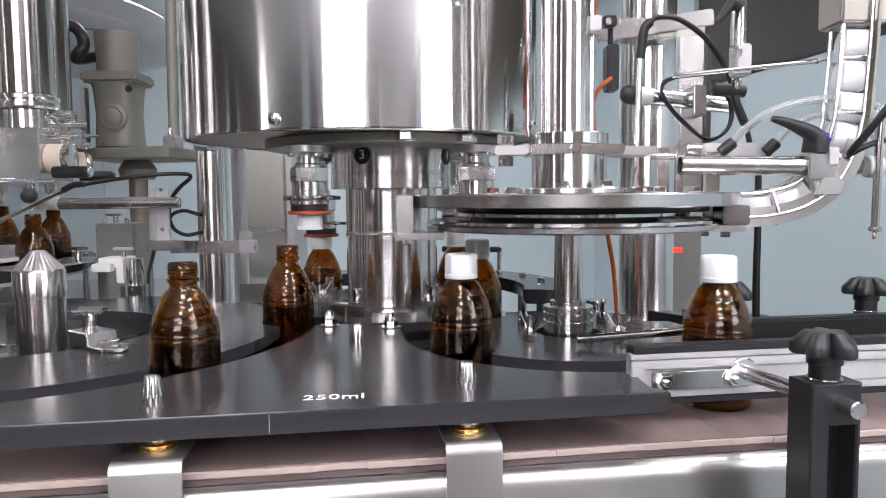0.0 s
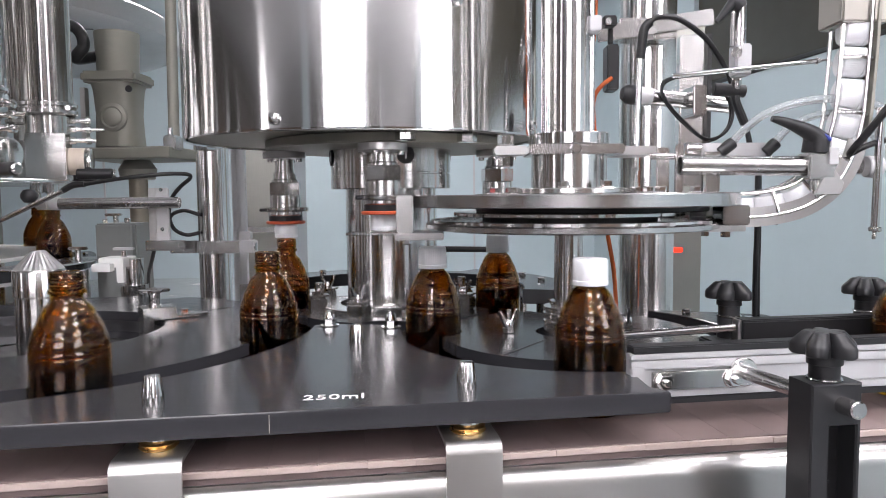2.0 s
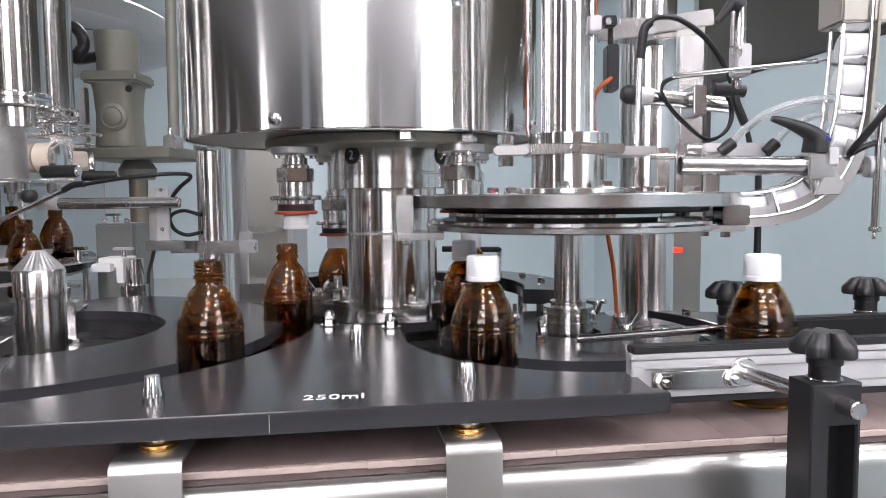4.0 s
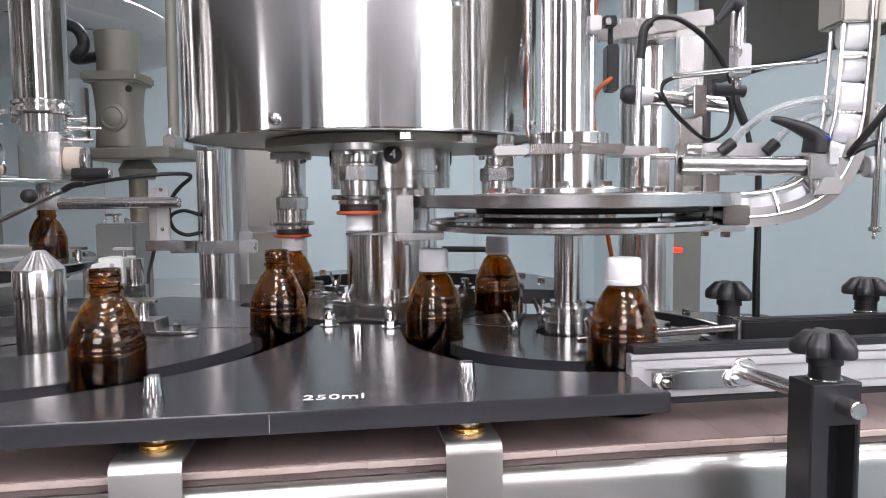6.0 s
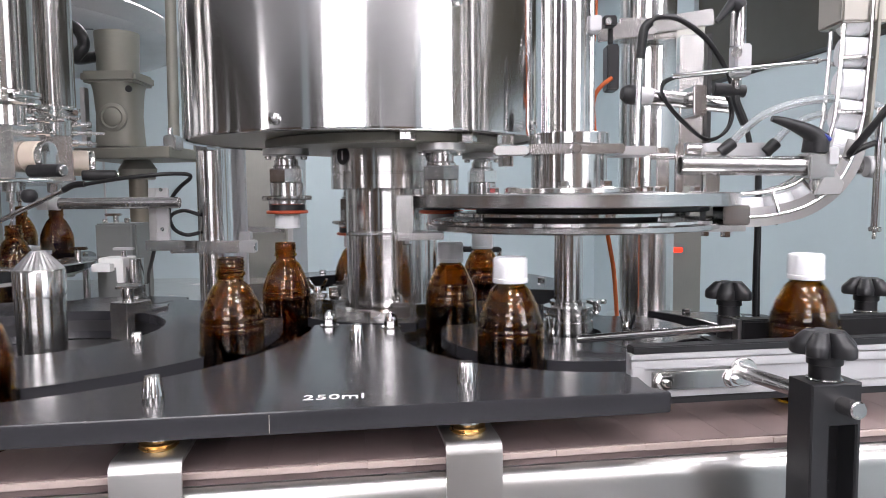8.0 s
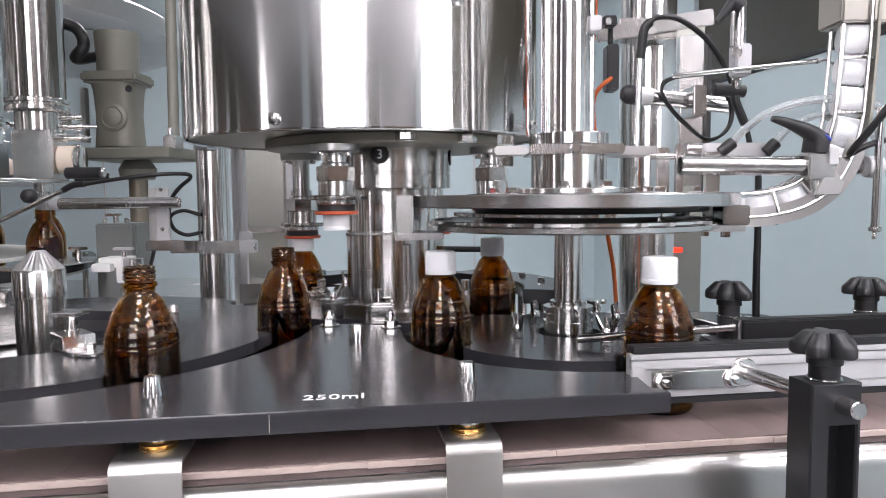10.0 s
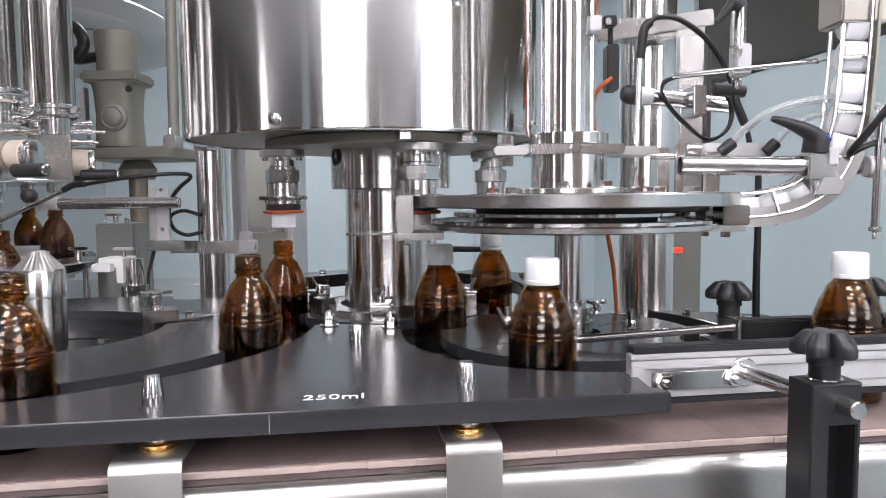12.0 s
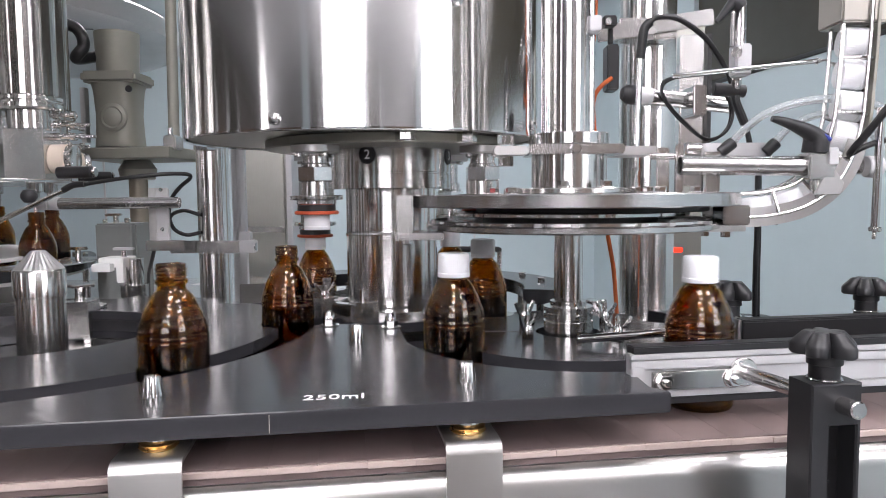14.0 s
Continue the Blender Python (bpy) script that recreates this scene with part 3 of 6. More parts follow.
def infeed_wheel():
    t = thing("infeed_star_wheel", "large black eight-pocket star wheel moving filled bottles", "star wheel", "star wheels")
    t.matrix_basis = Matrix.Translation(INF_C)
    hole = 0.150
    out = star_outline(INF_R, 8, INF_FIRST, 0.297, 0.0345, 720)
    part("upper_ring", ring_prism(out, hole, PLATE - 0.014, PLATE - 0.001), BLACK_PLATE, t)
    part("lower_ring", ring_prism(out, hole, 0.006, 0.016), BLACK_PLATE, t)
    part("spacer_ring", pipe(0.245, hole + 0.002, 0.016, PLATE - 0.014, 90), BLACK, t)
    part("hub_plate", lathe([(0, 0.0), (0.144, 0.0), (0.144, 0.005), (0.06, 0.006), (0.055, 0.012), (0, 0.012)], 64), BRUSH, t, "steel plate at the bottom of the wheel's opening")
    for i in range(6):
        q = 2 * math.pi * i / 6 + 0.25
        part("nut", hexa(0.008, 0.0055, 0.012, m=Matrix.Translation((0.118 * math.cos(q), 0.118 * math.sin(q), 0))), CHROME, t)
    for a in (-126.8, 53.2):
        part("fluted_stud", fluted(0.0068, 0.012), STEEL, t, "small fluted steel stud", pose(0.175 * math.cos(radians(a)), 0.175 * math.sin(radians(a)), PLATE - 0.001))
    # dark joint between the two halves of the wheel, under the clamps
    for a in (-37.0, 143.0):
        part("split_line", box(0.152, -0.0005, 0, 0.262, 0.0005, 0.0003, 0), RUBBER, t, "dark joint between wheel halves", pose(0, 0, PLATE - 0.0009, 0, 0, a + 9))
        # hook clamp: tongue on the ring, block over the rim, leg down into the opening
        prof = [(-0.036, -0.034), (-0.022, -0.034), (-0.022, 0.0005), (0.036, 0.0005), (0.036, 0.0045), (0.008, 0.0045), (0.006, 0.017), (-0.036, 0.017)]
        bm = prism(prof, -0.0165, 0.0165, 0.001, m=Matrix.Rotation(radians(90), 4, "X"))
        c = part("clamp_bracket", bm, BRUSH, t, "bright steel hook clamp over the wheel's inner edge", pose(0.158 * math.cos(radians(a)), 0.158 * math.sin(radians(a)), PLATE - 0.0008, 0, 0, a))
        part("tongue", prism([(0.0362, -0.012), (0.050, -0.004), (0.052, 0.0), (0.050, 0.004), (0.0362, 0.012)], 0.0005, 0.004, 0.0006), BRUSH, c)
        part("screw_stem", lathe([(0, 0.0172), (0.0085, 0.0172), (0.0085, 0.020), (0.0072, 0.0205), (0.0072, 0.033), (0.009, 0.036), (0, 0.036)], 20, m=Matrix.Translation((-0.018, 0, 0))), STEEL, c)
        n = 48
        part("screw_head", prism([((0.0165 + 0.004 * math.cos(4 * q)) * math.cos(q) - 0.018, (0.0165 + 0.004 * math.cos(4 * q)) * math.sin(q)) for q in [2 * math.pi * k / n for k in range(n)]], 0.036, 0.0405, 0.001), BRUSH, c)
        part("bolt", hexa(0.0055, 0.0046, 0.010, m=Matrix.Translation((0.022, 0.006, 0))), CHROME, c)
    return t


def cone_post():
    p = thing("cone_topped_post", "turned steel post with a knurled cone top", "post")
    p.matrix_basis = pose(-0.461, 0.800, 0.012)
    part("lower_sleeve", rod(0.0262, 0, 0.0838, 48), STEEL, p)
    part("upper_sleeve", lathe([(0, 0.0842), (0.0268, 0.0842), (0.0275, 0.085), (0.0275, 0.113), (0.0265, 0.1145), (0, 0.1145)], 48), STEEL, p)
    bm = bmesh.new()
    n = 52
    rows = []
    for f, z, k in ((0.985, 0.1147, 0.0), (0.95, 0.1165, 0.04), (0.60, 0.1265, 0.05), (0.33, 0.1345, 0.05), (0.29, 0.1355, 0.0)):
        rows.append([bm.verts.new((0.0265 * f * (1 - (k if i % 2 else 0)) * math.cos(i * 2 * math.pi / n), 0.0265 * f * (1 - (k if i % 2 else 0)) * math.sin(i * 2 * math.pi / n), z)) for i in range(n)])
    for a, b in zip(rows, rows[1:]):
        for i in range(n):
            bm.faces.new((a[i], a[(i + 1) % n], b[(i + 1) % n], b[i]))
    bm.faces.new(rows[-1])
    bm.faces.new(list(reversed(rows[0])))
    part("cone", bm, SATIN, p, "knurled steel cone", smooth=False)


def outfeed_wheel():
    t = thing("outfeed_star_wheel", "black four-pocket star wheel moving capped bottles", "star wheel", "star wheels")
    t.matrix_basis = Matrix.Translation(OUT_C)
    out = star_outline(OUT_R, 4, OUT_FIRST, 0.150, 0.0345, 480)
    part("upper_disc", ring_prism(out, 0.038, PLATE - 0.014, PLATE - 0.001), BLACK_PLATE, t)
    part("lower_disc", ring_prism(out, 0.052, 0.006, 0.016), BLACK_PLATE, t)
    part("hub_disc", rod(0.075, 0.016, PLATE - 0.014, 48), SATIN, t)
    part("hub", lathe([(0, 0.0), (0.05, 0.0), (0.05, PLATE - 0.016), (0.0285, PLATE - 0.015), (0.0285, PLATE + 0.013), (0.0265, PLATE + 0.0135), (0.0265, PLATE + 0.016), (0.0285, PLATE + 0.0165), (0.0285, PLATE + 0.022),
                       (0.0265, PLATE + 0.0225), (0.0265, PLATE + 0.025), (0.0285, PLATE + 0.0255), (0.0285, PLATE + 0.030), (0.021, PLATE + 0.031), (0.021, PLATE + 0.036), (0, PLATE + 0.036)], 40), STEEL, t)
    part("shaft", rod(0.0165, PLATE + 0.0362, 0.167, 32), STEEL, t)
    for i in range(4):
        a = radians(44 + 90 * i)
        r = 0.068 if i % 2 else 0.071
        part("nut", hexa(0.0072, 0.0, 0.0075), CHROME, t, "", pose(r * math.cos(a), r * math.sin(a), PLATE - 0.001))
        wing_nut(t, r * math.cos(a), r * math.sin(a), PLATE + 0.0066, math.degrees(a) + (35, -50, 80, 10)[i])
        part("screw_tip", rod(0.003, 0.0, 0.020, 12), STEEL, t, "", pose(r * math.cos(a), r * math.sin(a), PLATE + 0.0066))
        if i % 2 == 0:
            part("split_line", box(0.056, -0.0008, 0, 0.145, 0.0008, 0.0003, 0), RUBBER, t, "dark joint between wheel halves", pose(0, 0, PLATE - 0.0009, 0, 0, math.degrees(OUT_FIRST) + 57 + 90 * i))
    return t


def capper_wheel():
    t = thing("capper_star_wheel", "black four-pocket star wheel with steel clamps round the capping column", "star wheel", "star wheels")
    t.matrix_basis = Matrix.Translation(CAP_C)
    out = star_outline(CAP_R, 4, CAP_FIRST, 0.145, 0.0345, 480)
    part("upper_disc", ring_prism(out, 0.078, PLATE - 0.017, PLATE - 0.005), BLACK_PLATE, t)
    part("lower_disc", ring_prism(out, 0.078, 0.006, 0.016), BLACK_PLATE, t)
    part("clamp_ring", pipe(0.105, 0.078, 0.016, PLATE + 0.002, 56), BRUSH, t)
    for i in range(4):
        a = math.degrees(CAP_FIRST) + 90 * i
        m = Matrix.Rotation(radians(a), 4, "Z")
        part("pocket_plate", box(-0.011, -0.019, 0, 0.006, 0.019, 0.024, 0.002), BRUSH, t, "bright steel plate behind the bottle pocket", m @ pose(0.108, 0, PLATE - 0.011))
        for k in (-1, 1):
            n = m @ Matrix.Rotation(radians(20 * k), 4, "Z")
            b = part("gripper_block", box(-0.012, -0.014, 0, 0.012, 0.014, 0.021, 0.0025), BRUSH, t, "bent steel gripper block", n @ pose(0.113, 0, PLATE - 0.005))
            part("cover", box(-0.016, -0.012, 0.0212, 0.014, 0.012, 0.024, 0.001), STEEL, b)
            p = n @ Vector((0.111, 0.002 * k, PLATE + 0.019))
            if k < 0:
                wing_nut(t, p.x, p.y, p.z, a - 35)
            else:
                part("bolt", hexa(0.0065, 0.024, 0.030, m=Matrix.Translation((0.003, 0.005, 0))), CHROME, b)
                part("spacer", rod(0.0065, 0.024, 0.040, 16, m=Matrix.Translation((-0.004, -0.006, 0))), STEEL, b)
    return t


WHEEL_IN, WHEEL_OUT, WHEEL_CAP = infeed_wheel(), outfeed_wheel(), capper_wheel()
cone_post()


# ---- capping turret ----
HEAD_Z = 0.183     # underside of the red ring with the head raised


def capping_turret():
    t = thing("capping_turret", "rotating steel capping turret with four chuck heads on a thick column", "capping machine")
    t.matrix_basis = Matrix.Translation(CAP_C)
    part("column", lathe([(0, 0.0), (0.067, 0.0), (0.067, 0.235), (0, 0.235)], 72), POLISH, t, "thick polished steel column")
    hub = part("hub", lathe([(0.0, 0.216), (0.087, 0.216), (0.088, 0.217), (0.088, 0.236), (0.087, 0.237), (0.087, 0.2385), (0.088, 0.2395), (0.088, 0.300), (0, 0.300)], 72), STEEL, t)
    # head numbers on black discs
    for i in range(4):
        a = CAP_FIRST - math.pi / 2 * (i - 0.52) - 0.52
        m = Matrix.Rotation(a, 4, "Z") @ pose(0.088, 0, 0.262, 90, 0, 90)
        disc = part("number_disc", rod(0.0125, -0.004, 0.0012, 28, 0.0004), BLACK, t, "black disc with a head number", m)
        cu = bpy.data.curves.new("head_number", "FONT")
        cu.body, cu.size, cu.extrude, cu.align_x, cu.align_y = str((4, 3, 2, 1)[i]), 0.018, 0.0002, "CENTER", "CENTER"
        ob = new("head_number", cu)
        me = bpy.data.meshes.new_from_object(ob)
        bpy.data.objects.remove(ob)
        me.materials.append(PRINT)
        num = new("head_number", me)
        num.matrix_basis = pose(0, 0, 0.0015)
        num.parent = disc
    part("carrier_disc", lathe([(0, 0.272), (0.178, 0.272), (0.180, 0.274), (0.180, 0.284), (0, 0.284)], 72), GREY_CAST, t, "dark underside carrier disc")
    heads = []
    for j in range(4):
        a = CAP_FIRST - math.pi / 2 * j
        p0 = Vector((CAP_R * math.cos(a), CAP_R * math.sin(a), 0))
        b = part("guide_boss", lathe([(0, 0.262), (0.030, 0.262), (0.031, 0.263), (0.031, 0.2715), (0, 0.2715)], 32), SATIN, t, "", Matrix.Translation(p0))
        for k in range(4):
            q = math.pi / 2 * k + 0.6
            part("bolt", rod(0.0045, 0.257, 0.262, 12, 0.0005, m=Matrix.Translation((0.024 * math.cos(q), 0.024 * math.sin(q), 0))), STEEL, b)
        h = part("capping_head", lathe([(0, 0.012), (0.024, 0.012), (0.0255, 0.0135), (0.0255, 0.018), (0.0335, 0.0185), (0.034, 0.0195), (0.034, 0.0235), (0.033, 0.0245), (0.0225, 0.025), (0.0225, 0.042), (0.021, 0.0425), (0, 0.0425)], 40), STEEL, t, "steel capping chuck")
        part("red_ring", lathe([(0.0245, 0.0005), (0.0275, 0.0), (0.0285, 0.0012), (0.0285, 0.0032), (0.027, 0.0045), (0.0245, 0.0045), (0.0245, 0.0005)], 40), RED, h, "red rubber ring")
        part("chuck_body", lathe([(0.0178, 0.001), (0.0245, 0.001), (0.0245, 0.0118), (0.0178, 0.0118), (0.0178, 0.001)], 40), BLACK, h)
        part("hexagon", hexa(0.0245, 0.0426, 0.061), CHROME, h)
        part("collar", lathe([(0, 0.0612), (0.019, 0.0612), (0.019, 0.064), (0.0165, 0.066), (0.0165, 0.0745), (0, 0.0745)], 32), STEEL, h)
        part("spindle", rod(0.0135, 0.0745, 0.126, 28), STEEL, h)
        part("side_pin", bar((0.030, 0, 0.021), (0.041, 0, 0.021), 0.0025, 10), BLACK, h)
        heads.append((h, p0, j))
    return t, heads


TURRET, HEADS = capping_turret()


def ellipse(a, b, n=96):
    return [(a * math.cos(2 * math.pi * i / n), b * math.sin(2 * math.pi * i / n)) for i in range(n)]


def drum():
    t = thing("capper_drum", "large mirror-polished stainless drum over the capping heads", "drum")
    t.matrix_basis = pose(-0.1135, 1.030, 0.0)
    outer, inner = ellipse(0.2505, 0.212), ellipse(0.247, 0.2085)
    bm = bmesh.new()
    n = len(outer)
    prof = []
    for dz, k in ((0.2845, 0.9955), (0.2825, 0.9985), (0.2835, 1.0015), (0.2865, 1.0015), (0.288, 1.0), (0.75, 1.0)):
        prof.append([bm.verts.new((p[0] * k, p[1] * k, dz)) for p in outer])
    for dz in (0.75, 0.2845):
        prof.append([bm.verts.new((p[0], p[1], dz)) for p in inner])
    for r in range(len(prof)):
        a, b = prof[r], prof[(r + 1) % len(prof)]
        for i in range(n):
            bm.faces.new((a[i], a[(i + 1) % n], b[(i + 1) % n], b[i]))
    part("drum_wall", bm, MIRROR, t, "mirror-polished drum wall with a rolled rim")
    part("drum_lid", prism([(p[0] * 0.995, p[1] * 0.995) for p in outer], 0.75, 0.756, 0.001), SATIN, t)
    part("base_plate", prism([(p[0] * 0.985, p[1] * 0.985) for p in inner], 0.2855, 0.294, 0.001), GREY_CAST, t, "dull steel base plate")
    for a, z in ((251, 0.297), (340, 0.298), (302, 0.436)):
        x, y = 0.2505 * math.cos(radians(a)), 0.212 * math.sin(radians(a))
        nrm = Vector((x / 0.2505 ** 2, y / 0.212 ** 2, 0)).normalized()
        m = aim((x, y, z), Vector((x, y, z)) + nrm)
        part("dome_screw", lathe([(0, 0), (0.0075, 0), (0.0072, 0.0025), (0.0048, 0.005), (0, 0.006)], 18, m=m), CHROME, t)
    for x, y in ((0.07, -0.178), (0.145, -0.14)):
        part("hex_bolt", hexa(0.0125, 0.272, 0.2853, m=Matrix.Translation((x, y, 0))), CHROME, t)


drum()


# ---- bottles and caps ----
def bottle_profile():
    return [(0.0, 0.002), (0.026, 0.0), (0.0305, 0.0015), (0.0325, 0.005), (0.0327, 0.030), (0.0327, 0.068), (0.0326, 0.0718), (0.0322, 0.0728), (0.0329, 0.0742), (0.0330, 0.0758), (0.0325, 0.0772), (0.0320, 0.0783),
            (0.0321, 0.080), (0.0317, 0.083), (0.0309, 0.0862), (0.0297, 0.0896), (0.0289, 0.0914), (0.02865, 0.0919), (0.0286, 0.0924), (0.0278, 0.0950), (0.0265, 0.0986), (0.0248, 0.1022), (0.0236, 0.1042),
            (0.02325, 0.1047), (0.0231, 0.1053), (0.0216, 0.1090), (0.0192, 0.1135), (0.0163, 0.1168), (0.0140, 0.119), (0.0130, 0.1225), (0.0135, 0.1245), (0.0152, 0.1255),
            (0.0152, 0.1285), (0.0136, 0.1295), (0.0135, 0.1312), (0.0147, 0.1322), (0.0136, 0.1336), (0.0146, 0.1352), (0.0136, 0.137), (0.0146, 0.1386), (0.0138, 0.1402),
            (0.0138, 0.1432), (0.013, 0.144), (0.0112, 0.144), (0.0105, 0.143), (0.0103, 0.120), (0.0145, 0.1135), (0.0205, 0.105), (0.0265, 0.0955), (0.0298, 0.086),
            (0.0302, 0.078), (0.0302, 0.008), (0.027, 0.0045), (0.0, 0.0045)]


def make_bottle():
    t = thing("amber_bottle", "amber glass medicine bottle filled with dark syrup", "bottle", "bottles on the line")
    part("glass", lathe(bottle_profile(), 48), AMBER, t)
    part("syrup", lathe([(0, 0.0046), (0.0268, 0.0046), (0.03005, 0.0082), (0.03005, 0.0665), (0.0295, 0.067), (0, 0.0667)], 40), SYRUP, t, "dark brown syrup")
    return t


def make_cap():
    bm = bmesh.new()
    rows = []
    seg = 96
    for r, z, f in ((0.0157, 0.0, 0), (0.0164, 0.0, 0), (0.0168, 0.0008, 0), (0.0168, 0.0042, 0), (0.0162, 0.0048, 0), (0.0167, 0.0056, 1), (0.0163, 0.0225, 1), (0.0156, 0.0243, 0.5), (0.0146, 0.025, 0)):
        rows.append([bm.verts.new(((r - (0.0005 * f if i % 2 else 0)) * math.cos(2 * math.pi * i / seg), (r - (0.0005 * f if i % 2 else 0)) * math.sin(2 * math.pi * i / seg), z)) for i in range(seg)])
    rows.append([bm.verts.new((0, 0, 0.025))])
    for a, b in zip(rows, rows[1:]):
        for i in range(seg):
            j = (i + 1) % seg
            bm.faces.new((a[i], a[j], b[0]) if len(b) == 1 else (a[i], a[j], b[j], b[i]))
    for r, z in ((0.0152, 0.002), (0.0152, 0.0235)):
        rows.append([bm.verts.new((r * math.cos(2 * math.pi * i / seg), r * math.sin(2 * math.pi * i / seg), z)) for i in range(seg)])
    for i in range(seg):
        j = (i + 1) % seg
        bm.faces.new((rows[0][i], rows[0][j], rows[-2][j], rows[-2][i]))
        bm.faces.new((rows[-2][i], rows[-2][j], rows[-1][j], rows[-1][i]))
    bm.faces.new(rows[-1])
    return tagged(part("bottle_cap", bm, WHITE), "white ribbed plastic screw cap", "cap", "bottle caps")


def circle(c, r, a):
    return Vector((c.x + r * math.cos(a), c.y + r * math.sin(a), 0))


TO_OUT, TO_LINE, TO_INFEED, TO_FILLER = 4.08, 5.686, -5.0, -9.6


def fill_angle(v):
    return radians(25 - 36 * (v + 6.63))



def infeed_at(v):
    return circle(INF_C, INF_R, INF_FIRST + 2 * math.pi / 8 * v)


def capper_at(v):
    return circle(CAP_C, CAP_R, CAP_FIRST - math.pi / 2 * v)


def smooth(a, b, x):
    x = min(1.0, max(0.0, (x - a) / (b - a)))
    return x * x * (3 - 2 * x)


def pad_lift(v):
    """How high a bottle is lifted to its filling nozzle, v beats along."""
    return 0.045 * smooth(-9.5, -9.0, v) * (1 - smooth(-6.3, -5.4, v))


def bottle_at(v):
    """Where a bottle stands v beats along its way over the wheels."""
    if v < TO_FILLER:
        a = fill_angle(TO_FILLER)
        return circle(FILL_C, FILL_R, a) + Vector((math.sin(a), -math.cos(a), 0)) * 0.075 * (v - TO_FILLER)
    if v < -4.0:
        return circle(FILL_C, FILL_R, fill_angle(v)).lerp(infeed_at(v), smooth(-5.1, -4.0, v)) + Vector((0, 0, pad_lift(v)))
    if v < 1.72:
        k = smooth(1.15, 1.5, v)
        return infeed_at(v).lerp(capper_at(v), k)
    if v < TO_OUT:
        return capper_at(v)
    if v < TO_LINE:
        return circle(OUT_C, OUT_R, OUT_FIRST + math.pi / 2 * (v - 5))
    d = v - TO_LINE
    fast, slow = 0.38, 0.075
    s = 0.25 * d + (fast - 0.25) * (d - 0.22 * (1 - math.exp(-d / 0.22)))
    if s > 0.40:
        d0 = d - (s - 0.40) / fast
        s = 0.40 + slow * (d - d0)
    return LINE_O + ALONG * s


def head_drop(v):
    """How far a head is down, 0 to 1, v beats along."""
    v = (v + 0.5) % 4 - 0.5
    return smooth(1.42, 1.75, v) * (1 - smooth(2.85, 3.15, v))


# cap chute: from the cap disc to the right, then bending upwards
CHUTE = spline([OUT_C + Vector(p) for p in ((0.150, -0.020, 0.1755), (0.205, -0.035, 0.1765), (0.250, -0.045, 0.190), (0.283, -0.05, 0.222), (0.300, -0.05, 0.270),
                                            (0.308, -0.045, 0.32), (0.315, -0.04, 0.42), (0.322, -0.03, 0.62), (0.327, -0.03, 0.85))], 12)
CAP_TO_DISC = -1.40


def along_chute(d):
    for a, b in zip(CHUTE, CHUTE[1:]):
        step = (b - a).length
        if d <= step:
            return a.lerp(b, d / step), (b - a).normalized()
        d -= step
    return CHUTE[-1] + (CHUTE[-1] - CHUTE[-2]).normalized() * d, (CHUTE[-1] - CHUTE[-2]).normalized()


def cap_pose(v):
    z_on, z_up = 0.121, 0.121 + LIFT
    if v < CAP_TO_DISC:
        p, d = along_chute((CAP_TO_DISC - v) * 0.0347)
        x = d
        y = Vector((0.08, 1, 0))
        zz = x.cross(y).normalized()
        zz = zz if zz.z > 0 or abs(d.z) > 0.9 else -zz
        y = zz.cross(x).normalized()
        return Matrix.Translation(p) @ Matrix((x, y, zz)).transposed().to_4x4()
    if v < 0.08:
        a = OUT_FIRST + math.pi / 2 * (v - 5 + 4)
        k = smooth(-0.5, 0.05, v)
        p = circle(OUT_C, 0.150, a) if v < -0.6 else circle(OUT_C, 0.150 + 0.009 * k, a)
        return Matrix.Translation(p + Vector((0, 0, 0.1755 + (z_up - 0.1755) * k)))
    if v < 1.72:
        return Matrix.Translation(capper_at(v) + Vector((0, 0, z_on + LIFT * (1 - head_drop(v)))))
    return Matrix.Translation(bottle_at(v) + Vector((0, 0, z_on + LIFT * (1 - head_drop(v)) if v < 1.78 else z_on)))


BOTTLES, CAPS = [], []
for k_ in range(-20, 7):
    if not BOTTLES:
        b_ = make_bottle()
    else:
        b_ = copy_thing(BOTTLES[0][0], Matrix())
    b_.matrix_basis = Matrix.Translation(bottle_at(k_))
    BOTTLES.append((b_, k_))
for k_ in range(-30, 7):
    c_ = make_cap() if not CAPS else copy_thing(CAPS[0][0], Matrix())
    c_.matrix_basis = cap_pose(k_)
    CAPS.append((c_, k_))


